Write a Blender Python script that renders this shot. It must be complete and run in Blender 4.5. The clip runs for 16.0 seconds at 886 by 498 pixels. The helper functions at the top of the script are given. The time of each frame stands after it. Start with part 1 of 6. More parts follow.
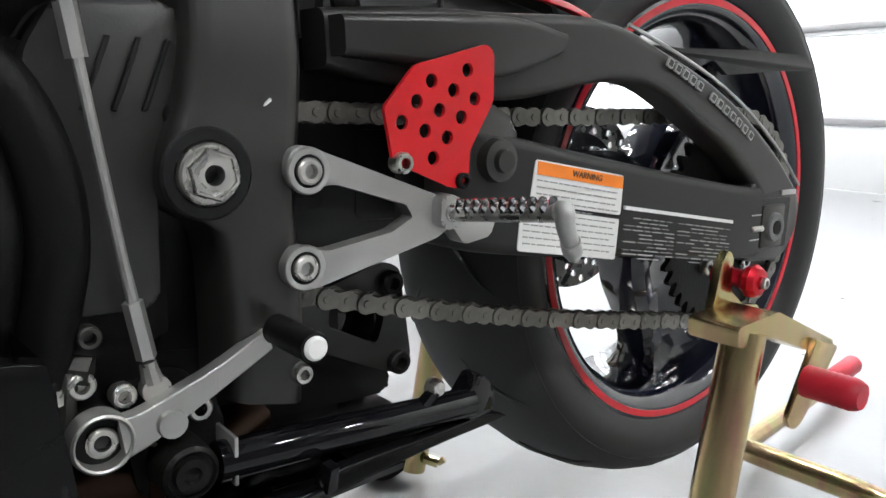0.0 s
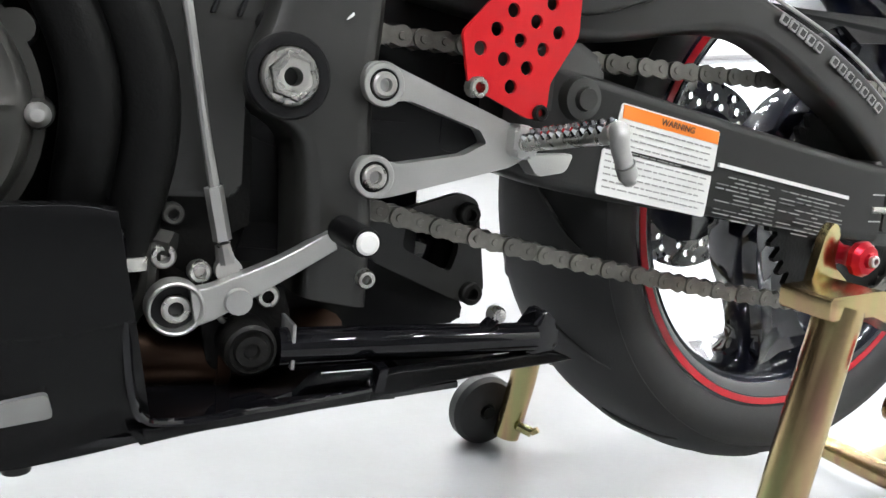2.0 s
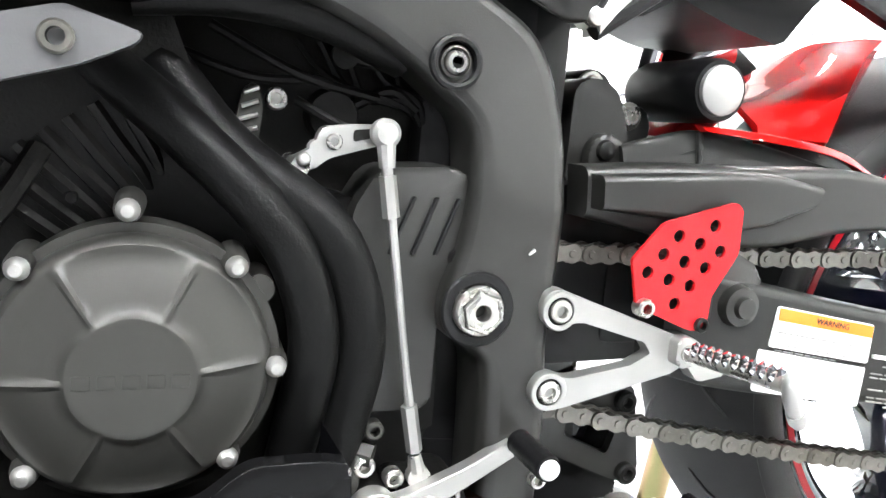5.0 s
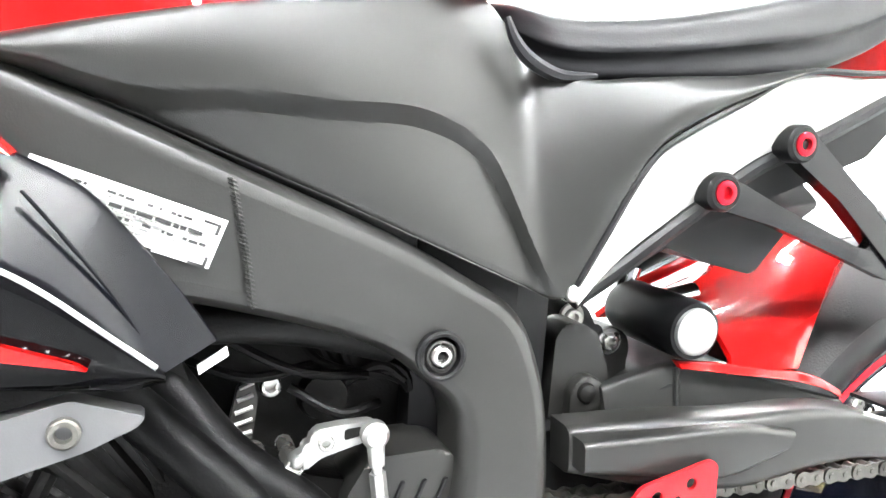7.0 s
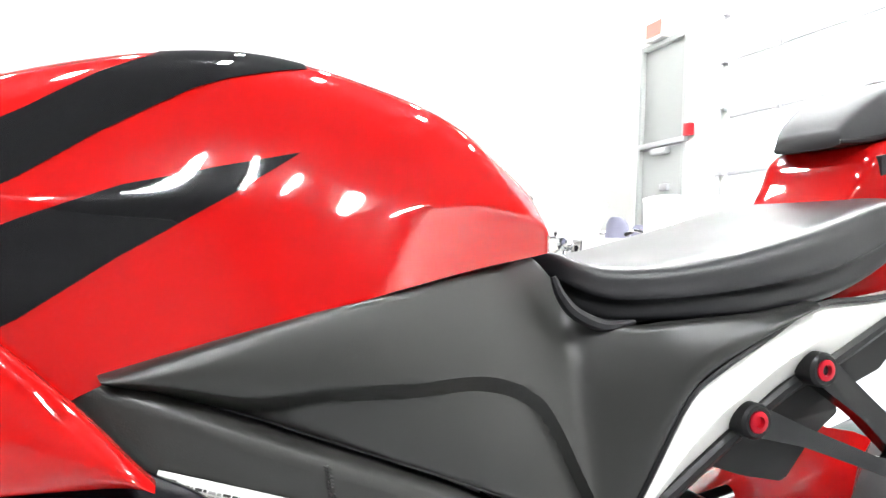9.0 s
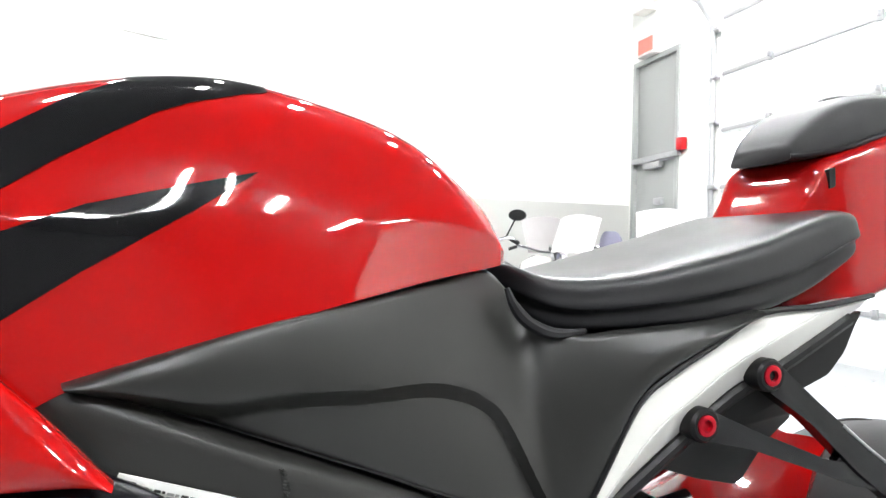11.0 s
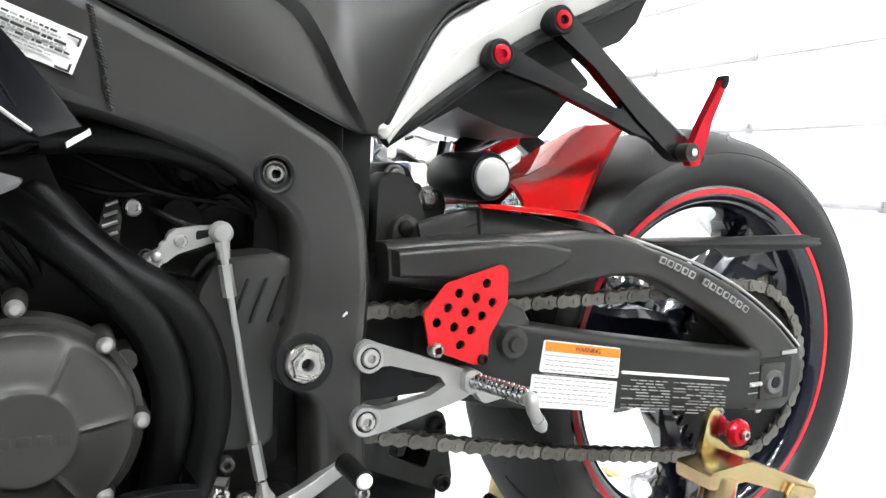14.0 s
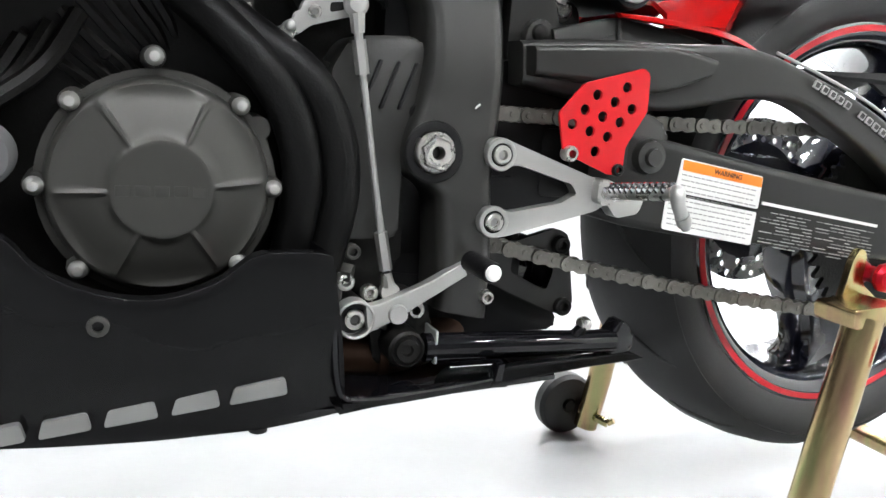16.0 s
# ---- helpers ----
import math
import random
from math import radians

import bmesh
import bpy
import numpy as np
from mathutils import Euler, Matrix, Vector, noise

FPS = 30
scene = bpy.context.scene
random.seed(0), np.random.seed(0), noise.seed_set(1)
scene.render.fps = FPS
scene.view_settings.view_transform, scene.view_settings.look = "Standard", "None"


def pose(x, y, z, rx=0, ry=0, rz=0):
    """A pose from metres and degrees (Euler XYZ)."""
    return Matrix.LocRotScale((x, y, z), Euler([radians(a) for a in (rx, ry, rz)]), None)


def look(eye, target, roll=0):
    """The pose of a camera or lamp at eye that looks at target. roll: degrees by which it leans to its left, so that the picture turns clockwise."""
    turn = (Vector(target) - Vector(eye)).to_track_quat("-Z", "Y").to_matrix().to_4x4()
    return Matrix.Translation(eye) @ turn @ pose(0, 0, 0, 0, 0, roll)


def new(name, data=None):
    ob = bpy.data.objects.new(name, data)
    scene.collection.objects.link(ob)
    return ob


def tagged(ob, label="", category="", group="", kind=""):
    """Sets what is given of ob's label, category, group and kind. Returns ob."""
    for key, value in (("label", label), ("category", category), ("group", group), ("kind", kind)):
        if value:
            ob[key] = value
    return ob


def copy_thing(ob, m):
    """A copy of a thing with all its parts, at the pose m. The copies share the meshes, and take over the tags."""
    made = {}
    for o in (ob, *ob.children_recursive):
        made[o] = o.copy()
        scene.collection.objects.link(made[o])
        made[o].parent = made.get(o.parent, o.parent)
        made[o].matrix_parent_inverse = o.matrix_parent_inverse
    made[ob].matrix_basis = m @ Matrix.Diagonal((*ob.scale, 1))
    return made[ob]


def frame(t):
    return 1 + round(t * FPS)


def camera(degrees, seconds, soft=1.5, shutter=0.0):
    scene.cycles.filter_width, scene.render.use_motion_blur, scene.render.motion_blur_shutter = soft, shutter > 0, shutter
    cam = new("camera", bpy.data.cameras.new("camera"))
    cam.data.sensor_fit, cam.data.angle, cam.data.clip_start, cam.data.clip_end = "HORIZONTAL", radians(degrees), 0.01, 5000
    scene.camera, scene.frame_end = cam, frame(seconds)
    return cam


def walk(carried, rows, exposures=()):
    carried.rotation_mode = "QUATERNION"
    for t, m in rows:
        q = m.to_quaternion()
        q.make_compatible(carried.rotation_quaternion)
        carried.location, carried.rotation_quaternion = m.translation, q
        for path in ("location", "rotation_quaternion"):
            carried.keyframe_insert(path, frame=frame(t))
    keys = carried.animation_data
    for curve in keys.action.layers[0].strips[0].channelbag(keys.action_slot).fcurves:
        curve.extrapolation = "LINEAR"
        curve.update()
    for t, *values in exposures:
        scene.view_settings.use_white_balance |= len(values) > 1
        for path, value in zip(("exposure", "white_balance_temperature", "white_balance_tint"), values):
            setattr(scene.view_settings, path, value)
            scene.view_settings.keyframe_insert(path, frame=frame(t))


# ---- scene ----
cam = camera(58.8, 16.0)
PATH = [
    (0, (-0.164, -0.533, 0.513), (1.068, 1.003, 0.162), 1.7),
    (0.3, (-0.1855, -0.5575, 0.5265), (0.996, 1.02, 0.1875), 2.2),
    (0.5, (-0.175, -0.575, 0.517), (1.005, 0.996, 0.145), 4.0),
    (0.7, (-0.1305, -0.628, 0.5255), (0.819, 1.0945, 0.1775), 4.4),
    (1, (-0.121, -0.655, 0.512), (0.826, 1.059, 0.105), 6.1),
    (1.5, (-0.11, -0.61, 0.477), (0.837, 1.116, 0.124), 5.7),
    (2, (-0.128, -0.586, 0.467), (0.778, 1.161, 0.106), 5.1),
    (2.5, (-0.148, -0.584, 0.463), (0.701, 1.189, 0.094), 5.4),
    (3, (-0.166, -0.586, 0.463), (0.621, 1.212, 0.08), 4.4),
    (3.5, (-0.176, -0.589, 0.466), (0.585, 1.219, 0.076), 4.8),
    (4, (-0.182, -0.589, 0.51), (0.512, 1.249, 0.134), 5.1),
    (4.2, (-0.187, -0.587, 0.53), (0.485, 1.262, 0.17), 4.9),
    (6.3, (-0.201, -0.589, 0.698), (0.533, 1.253, 0.43), 4.0),
    (6.5, (-0.192, -0.595, 0.722), (0.507, 1.258, 0.445), 1.9),
    (7, (-0.206, -0.584, 0.773), (0.492, 1.271, 0.506), 4.0),
    (7.5, (-0.22, -0.578, 0.807), (0.544, 1.261, 0.627), 4.8),
    (8, (-0.244, -0.584, 0.845), (0.495, 1.271, 0.729), 3.6),
    (8.5, (-0.263, -0.595, 0.876), (0.519, 1.246, 0.864), 2.5),
    (8.7, (-0.274, -0.601, 0.883), (0.473, 1.255, 0.873), 2.5),
    (10.8, (-0.269, -0.636, 0.883), (0.383, 1.254, 0.902), 1.4),
    (11, (-0.254, -0.646, 0.882), (0.462, 1.221, 0.914), 1.6),
    (11.5, (-0.215, -0.694, 0.872), (0.675, 1.097, 0.908), 2.0),
    (12, (-0.203, -0.734, 0.839), (0.753, 1.022, 0.89), 1.8),
    (12.5, (-0.213, -0.749, 0.787), (0.691, 1.035, 0.816), 0.2),
    (13, (-0.214, -0.757, 0.73), (0.683, 1.03, 0.701), -0.8),
    (13.2, (-0.214, -0.759, 0.708), (0.684, 1.027, 0.654), -0.8),
    (13.5, (-0.213, -0.754, 0.682), (0.707, 1.02, 0.595), 1.1),
    (14, (-0.208, -0.75, 0.636), (0.736, 1.003, 0.449), 2.1),
    (14.5, (-0.198, -0.738, 0.595), (0.738, 1.017, 0.39), 2.0),
    (15, (-0.199, -0.726, 0.565), (0.704, 1.045, 0.348), 3.2),
    (15.5, (-0.207, -0.718, 0.535), (0.672, 1.05, 0.216), 4.1),
    (16, (-0.232, -0.721, 0.517), (0.516, 1.096, 0.145), 3.9),
]
EXPOSURE = [(0, -0.4), (0.5, 0.08), (1.0, 0.1), (1.5, 0.05), (2.0, 0.05), (2.5, 0.25), (3.0, 0.36), (3.5, 0.55), (4.0, 1.05), (4.2, 1.13), (6.5, 1.95), (7.0, 2.0), (7.5, 1.85), (8.0, 1.5), (8.5, 1.0), (11.0, 0.1), (11.5, -0.16), (12.0, -0.46), (12.5, -0.72), (13.0, -0.35), (13.5, 0.12), (14.0, 0.6), (14.5, 0.7), (15.0, 0.68), (15.5, 0.55), (16.0, 0.36)]
walk(cam, [(t, look(eye, target, roll)) for t, eye, target, roll in PATH], exposures=EXPOSURE)

# ---- light ----
world = bpy.data.worlds.new("sky")
scene.world = world
world.use_nodes = True
sky = world.node_tree.nodes.new("ShaderNodeTexSky")
sky.sky_type, sky.sun_disc = "NISHITA", False
sky.sun_elevation, sky.sun_rotation = radians(35), radians(100)
world.node_tree.nodes["Background"].inputs[1].default_value = 0.12
world.node_tree.links.new(sky.outputs[0], world.node_tree.nodes["Background"].inputs[0])


# ---- materials ----
def mat(name, color, rough=0.5, metal=0.0, vary=0.12, scale=8.0, grain=0.0, grain_scale=300.0, coat=0.0, wear=0.1, spec=0.5, per_piece=0.0):
    """A surface with stains at a large scale and grain at a small one."""
    m = bpy.data.materials.new(name)
    m.use_nodes = True
    nt = m.node_tree
    n, l = nt.nodes, nt.links
    b = n["Principled BSDF"]
    tc = n.new("ShaderNodeTexCoord")
    big = n.new("ShaderNodeTexNoise")
    big.inputs["Scale"].default_value, big.inputs["Detail"].default_value = scale, 5
    small = n.new("ShaderNodeTexNoise")
    small.inputs["Scale"].default_value, small.inputs["Detail"].default_value = grain_scale, 3
    l.new(tc.outputs["Object"], big.inputs["Vector"])
    l.new(tc.outputs["Object"], small.inputs["Vector"])
    mul = n.new("ShaderNodeMath")
    mul.operation = "MULTIPLY_ADD"
    l.new(big.outputs["Fac"], mul.inputs[0])
    mul.inputs[1].default_value, mul.inputs[2].default_value = 2 * vary, 1 - vary
    last = mul
    if per_piece:
        info = n.new("ShaderNodeObjectInfo")
        p = n.new("ShaderNodeMath")
        p.operation = "MULTIPLY_ADD"
        l.new(info.outputs["Random"], p.inputs[0])
        p.inputs[1].default_value, p.inputs[2].default_value = 2 * per_piece, 1 - per_piece
        q = n.new("ShaderNodeMath")
        q.operation = "MULTIPLY"
        l.new(mul.outputs[0], q.inputs[0])
        l.new(p.outputs[0], q.inputs[1])
        last = q
    mix = n.new("ShaderNodeVectorMath")
    mix.operation = "SCALE"
    mix.inputs[0].default_value = color
    l.new(last.outputs[0], mix.inputs["Scale"])
    l.new(mix.outputs[0], b.inputs["Base Color"])
    r = n.new("ShaderNodeMath")
    r.operation = "MULTIPLY_ADD"
    l.new(big.outputs["Fac"], r.inputs[0])
    r.inputs[1].default_value, r.inputs[2].default_value = wear, rough - wear / 2
    l.new(r.outputs[0], b.inputs["Roughness"])
    b.inputs["Metallic"].default_value = metal
    b.inputs["Specular IOR Level"].default_value = spec
    b.inputs["Coat Weight"].default_value = coat
    b.inputs["Coat Roughness"].default_value = 0.03
    if grain:
        bump = n.new("ShaderNodeBump")
        bump.inputs["Strength"].default_value, bump.inputs["Distance"].default_value = grain, 0.001
        l.new(small.outputs["Fac"], bump.inputs["Height"])
        l.new(bump.outputs[0], b.inputs["Normal"])
    return m


def glow(name, color, strength):
    m = bpy.data.materials.new(name)
    m.use_nodes = True
    b = m.node_tree.nodes["Principled BSDF"]
    b.inputs["Base Color"].default_value = (*color, 1)
    b.inputs["Emission Color"].default_value = (*color, 1)
    b.inputs["Emission Strength"].default_value = strength
    return m


def clear(name):
    m = bpy.data.materials.new(name)
    m.use_nodes = True
    b = m.node_tree.nodes["Principled BSDF"]
    b.inputs["Transmission Weight"].default_value, b.inputs["Roughness"].default_value = 1.0, 0.02
    b.inputs["IOR"].default_value = 1.1
    return m


SATIN = mat("satin_black_frame_paint", (0.0150, 0.0148, 0.0136), 0.38, 0.0, 0.14, 14, 0.10, 900, wear=0.14)
COVER = mat("matte_grey_plastic", (0.0150, 0.0150, 0.0137), 0.33, 0.0, 0.10, 10, 0.18, 1500, wear=0.08)
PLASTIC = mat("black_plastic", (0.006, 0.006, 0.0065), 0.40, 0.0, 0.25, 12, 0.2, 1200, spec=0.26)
GLOSS = mat("gloss_black_paint", (0.004, 0.004, 0.005), 0.10, 0.0, 0.2, 6, coat=0.8, wear=0.05, spec=0.0)
FAIRING = mat("black_fairing_paint", (0.004, 0.004, 0.0043), 0.24, 0.0, 0.15, 5, 0.04, 700, wear=0.12, spec=0.15)
RED = mat("red_gloss_paint", (0.35, 0.0038, 0.0036), 0.10, 0.0, 0.06, 5, coat=1.0, wear=0.05, spec=0.0)
RED_ANO = mat("red_anodised_metal", (0.48, 0.008, 0.022), 0.3, 0.75, 0.1, 60, 0.05, 800)
RED_POWDER = mat("red_powder_coat", (0.50, 0.006, 0.011), 0.40, 0.0, 0.08, 30, 0.12, 900, coat=0.15, spec=0.3)
RED_TAPE = mat("red_rim_tape", (0.55, 0.008, 0.02), 0.35, 0.0, 0.15, 20)
WHITE = mat("white_paint", (0.74, 0.74, 0.70), 0.32, 0.0, 0.06, 8, coat=0.3, wear=0.08)
ALU = mat("cast_aluminium", (0.44, 0.44, 0.425), 0.43, 0.85, 0.12, 30, 0.15, 900, wear=0.2)
SILVER = mat("silver_grey_paint", (0.115, 0.115, 0.118), 0.42, 0.4, 0.10, 20, 0.08, 900, wear=0.12)
STEEL = mat("zinc_plated_steel", (0.58, 0.57, 0.54), 0.28, 0.95, 0.2, 60, 0.1, 1200, wear=0.25)
CHROME = mat("chrome", (0.72, 0.72, 0.74), 0.08, 1.0, 0.08, 20, wear=0.05)
CHAIN = mat("oiled_chain_steel", (0.155, 0.150, 0.135), 0.38, 0.85, 0.35, 160, 0.2, 1500, wear=0.25, per_piece=0.25)
RUBBER = mat("tyre_rubber", (0.008, 0.008, 0.0085), 0.50, 0.0, 0.25, 14, 0.3, 700, wear=0.2)
TREAD = mat("worn_tread_rubber", (0.016, 0.016, 0.0162), 0.72, 0.0, 0.35, 18, 0.35, 500, wear=0.2)
HOSE = mat("black_hose", (0.0032, 0.0032, 0.0032), 0.45, 0.0, 0.25, 30, 0.3, 420, wear=0.15, spec=0.14)
ENGINE = mat("dark_engine_metal", (0.006, 0.0058, 0.0054), 0.50, 0.1, 0.4, 25, 0.4, 400, wear=0.25, spec=0.2)
ENGCOVER = mat("bronze_grey_engine_cover", (0.043, 0.0425, 0.039), 0.46, 0.50, 0.16, 18, 0.04, 900, wear=0.14)

RUBBER_RED = mat("red_rubber", (0.42, 0.010, 0.026), 0.45, 0.0, 0.12, 40, 0.2, 700, spec=0.35)
NYLON = mat("black_nylon", (0.0032, 0.0032, 0.0036), 0.40, 0.0, 0.15, 30, 0.04, 900, wear=0.08, spec=0.22)
SWING = mat("satin_black_arm_paint", (0.0118, 0.0118, 0.0112), 0.47, 0.0, 0.16, 14, 0.12, 900, wear=0.14, spec=0.35)
FIN = mat("dark_blue_black_plastic", (0.0022, 0.0024, 0.0040), 0.22, 0.0, 0.2, 9, 0.06, 800, wear=0.10, spec=0.14)
TITAN = mat("blued_grey_steel", (0.22, 0.22, 0.265), 0.34, 0.75, 0.25, 14, 0.06, 800, wear=0.15)
BODY_BLACK = mat("black_body_paint", (0.0028, 0.0028, 0.0032), 0.12, 0.0, 0.15, 5, coat=0.30, wear=0.05, spec=0.0)
ARM_BLACK = mat("black_polished_arm", (0.006, 0.006, 0.0068), 0.24, 0.0, 0.2, 20, 0.06, 900, wear=0.12, spec=0.40)
SILENCER = mat("brushed_silencer_steel", (0.24, 0.205, 0.165), 0.20, 0.95, 0.10, 5, 0.05, 900, wear=0.10)
BACKWALL = mat("grey_far_wall", (0.07, 0.07, 0.075), 0.7, 0.0, 0.06, 1)
GOLD = mat("yellow_zinc_plating", (0.31, 0.238, 0.132), 0.24, 1.0, 0.25, 9, 0.05, 600, wear=0.16)
RIM = mat("black_rim_paint", (0.007, 0.008, 0.016), 0.12, 0.0, 0.2, 8, coat=0.9, wear=0.06)
LEATHER = mat("black_seat_vinyl", (0.013, 0.013, 0.0145), 0.36, 0.0, 0.12, 9, 0.10, 600, wear=0.10, spec=0.32)
SUEDE = mat("dark_grey_pad_vinyl", (0.016, 0.016, 0.0172), 0.48, 0.0, 0.12, 9, 0.15, 700, spec=0.28)
PAPER = mat("white_label", (0.72, 0.72, 0.70), 0.45, 0.0, 0.06, 30)
ORANGE = mat("orange_label", (0.85, 0.22, 0.02), 0.45, 0.0, 0.05, 30)
DECAL_BLACK = mat("black_gloss_decal", (0.006, 0.006, 0.0065), 0.2, 0.0, 0.2, 6, coat=0.6, spec=0.0)
INK = mat("black_ink", (0.02, 0.02, 0.02), 0.5)
GREYINK = mat("grey_print", (0.30, 0.30, 0.29), 0.5)
FAINT = mat("faint_grey_print", (0.16, 0.16, 0.16), 0.5)
DECAL = mat("dark_grey_decal", (0.20, 0.20, 0.195), 0.4, coat=0.3)
HEATED = mat("heat_stained_steel", (0.05, 0.027, 0.017), 0.34, 0.8, 0.6, 25, 0.1, 500, wear=0.3)
WALL = mat("white_wall_paint", (0.80, 0.80, 0.77), 0.6, 0.0, 0.03, 1.2, 0.1, 120)
WAINSCOT = mat("grey_wall_paint", (0.42, 0.42, 0.40), 0.55, 0.0, 0.05, 1.5)
DOORGREY = mat("grey_door_paint", (0.33, 0.34, 0.33), 0.45, 0.0, 0.05, 2)
SECTION = mat("white_steel_door_skin", (0.72, 0.73, 0.74), 0.4, 0.0, 0.04, 1.5)
TRACK = mat("galvanised_track", (0.46, 0.46, 0.47), 0.45, 0.6, 0.15, 5)
FLOOR = mat("grey_epoxy_floor", (0.245, 0.25, 0.255), 0.30, 0.0, 0.26, 5.0, 0.16, 80, coat=0.45, wear=0.14)
FLOOR.node_tree.nodes["Principled BSDF"].inputs["Coat Roughness"].default_value = 0.24
CEILING = mat("ceiling_grey", (0.17, 0.17, 0.175), 0.8, 0.0, 0.05, 1)
TUBE_LIGHT = glow("fluorescent_lamp", (0.975, 0.99, 1.0), 420.0)
EXIT = glow("exit_sign_red", (1.0, 0.10, 0.08), 1.6)
OUTSIDE = glow("bright_daylight", (0.92, 0.96, 1.0), 3.6)


def iridescent(m):
    """Adds the pink and green sheen of passivated zinc in long streaks."""
    nt = m.node_tree
    n, l = nt.nodes, nt.links
    tc = n.new("ShaderNodeTexCoord")
    st_ = n.new("ShaderNodeMapping")
    st_.inputs["Scale"].default_value = (55, 55, 3)
    nz = n.new("ShaderNodeTexNoise")
    nz.inputs["Scale"].default_value, nz.inputs["Detail"].default_value = 1.0, 2
    ramp = n.new("ShaderNodeValToRGB")
    e = ramp.color_ramp.elements
    e[0].position, e[0].color = 0.30, (0.46, 0.27, 0.19, 1)
    e[1].position, e[1].color = 0.72, (0.40, 0.41, 0.19, 1)
    mid_ = e.new(0.50)
    mid_.color = (0.52, 0.40, 0.21, 1)
    l.new(tc.outputs["Object"], st_.inputs["Vector"])
    l.new(st_.outputs[0], nz.inputs["Vector"])
    l.new(nz.outputs["Fac"], ramp.inputs[0])
    l.new(ramp.outputs[0], n["Principled BSDF"].inputs["Base Color"])
    return m


iridescent(GOLD)
# opaque white that stands in for glare on the parked windshields
GLARE_WHITE = mat("glare_white", (0.75, 0.72, 0.72), 0.1, 0.0, 0.05, 10, coat=1.0)
GLASS = clear("clear_glass")


# ---- shape helpers ----
def part(name, bm, material, parent=None, label="", smooth=35):
    """Links a bmesh, in world coordinates, as one mesh object under a thing or a part."""
    bmesh.ops.recalc_face_normals(bm, faces=bm.faces)
    me = bpy.data.meshes.new(name)
    bm.to_mesh(me)
    bm.free()
    me.materials.append(material)
    if smooth:
        me.shade_smooth()
        me.set_sharp_from_angle(angle=radians(smooth))
    ob = new(name, me)
    if parent is not None:
        ob.parent = parent
        ob.matrix_parent_inverse = world_of(parent).inverted()
    if label:
        tagged(ob, label)
    return ob


def world_of(ob):
    m = ob.matrix_basis.copy()
    if ob.parent is not None:
        m = world_of(ob.parent) @ ob.matrix_parent_inverse @ m
    return m


def thing(name, at, label, category, group=""):
    ob = new(name)
    ob.location = at
    ob.empty_display_size = 0.1
    return tagged(ob, label, category, group)


def join(*bms):
    """Several bmeshes as one."""
    out = bmesh.new()
    for b in bms:
        me = bpy.data.meshes.new("tmp")
        b.to_mesh(me)
        b.free()
        out.from_mesh(me)
        bpy.data.meshes.remove(me)
    return out


def moved(bm, m):
    bmesh.ops.transform(bm, matrix=m, verts=bm.verts)
    return bm


def mirrored(bm, yc):
    """A copy of a shape, mirrored to the other side of the plane y = yc."""
    b = bm.copy()
    for v in b.verts:
        v.co.y = 2 * yc - v.co.y
    bmesh.ops.reverse_faces(b, faces=b.faces)
    return b


def fillet(pts, r, n=4):
    """A closed outline with its corners rounded; r is one radius or one for each corner."""
    out, k = [], len(pts)
    for i in range(k):
        p, a, b = Vector(pts[i]), Vector(pts[i - 1]), Vector(pts[(i + 1) % k])
        ri = r[i] if isinstance(r, (list, tuple)) else r
        da, db = a - p, b - p
        d = min(ri, 0.45 * da.length, 0.45 * db.length)
        if d < 1e-5:
            out.append(tuple(p))
            continue
        s, e = p + da.normalized() * d, p + db.normalized() * d
        for j in range(n + 1):
            t = j / n
            out.append(tuple((1 - t) ** 2 * s + 2 * t * (1 - t) * p + t * t * e))
    return out


def spline(pts, n=6):
    """A smooth line (Catmull-Rom) through points of any dimension."""
    p = [np.array(q, float) for q in pts]
    p = [2 * p[0] - p[1]] + p + [2 * p[-1] - p[-2]]
    out = []
    for i in range(1, len(p) - 2):
        for j in range(n):
            t = j / n
            out.append(0.5 * (2 * p[i] + (p[i + 1] - p[i - 1]) * t + (2 * p[i - 1] - 5 * p[i] + 4 * p[i + 1] - p[i + 2]) * t * t
                              + (3 * p[i] - p[i - 1] - 3 * p[i + 1] + p[i + 2]) * t ** 3))
    out.append(p[-2])
    return out


def prism(pts, y0, y1, bevel=0.0, seg=2, warp=None):
    """An outline in x and z, drawn out from y0 to y1, with rounded rims."""
    bm = bmesh.new()
    a = [bm.verts.new((x, y0, z)) for x, z in pts]
    b = [bm.verts.new((x, y1, z)) for x, z in pts]
    bm.faces.new(a)
    bm.faces.new(b[::-1])
    k = len(pts)
    for i in range(k):
        bm.faces.new((a[i], b[i], b[(i + 1) % k], a[(i + 1) % k]))
    if bevel:
        rim = [e for e in bm.edges if (e.verts[0] in a) == (e.verts[1] in a)]
        bmesh.ops.bevel(bm, geom=rim, offset=bevel, segments=seg, affect="EDGES", profile=0.5, clamp_overlap=True)
    if warp:
        for v in bm.verts:
            v.co.y += warp(v.co.x, v.co.z)
    return bm


def box(x0, x1, y0, y1, z0, z1, bevel=0.0, seg=2):
    bm = bmesh.new()
    bmesh.ops.create_cube(bm, size=1)
    for v in bm.verts:
        v.co = Vector(((x0 + x1) / 2 + v.co.x * (x1 - x0), (y0 + y1) / 2 + v.co.y * (y1 - y0), (z0 + z1) / 2 + v.co.z * (z1 - z0)))
    if bevel:
        bmesh.ops.bevel(bm, geom=bm.edges[:], offset=bevel, segments=seg, affect="EDGES", profile=0.5)
    return bm


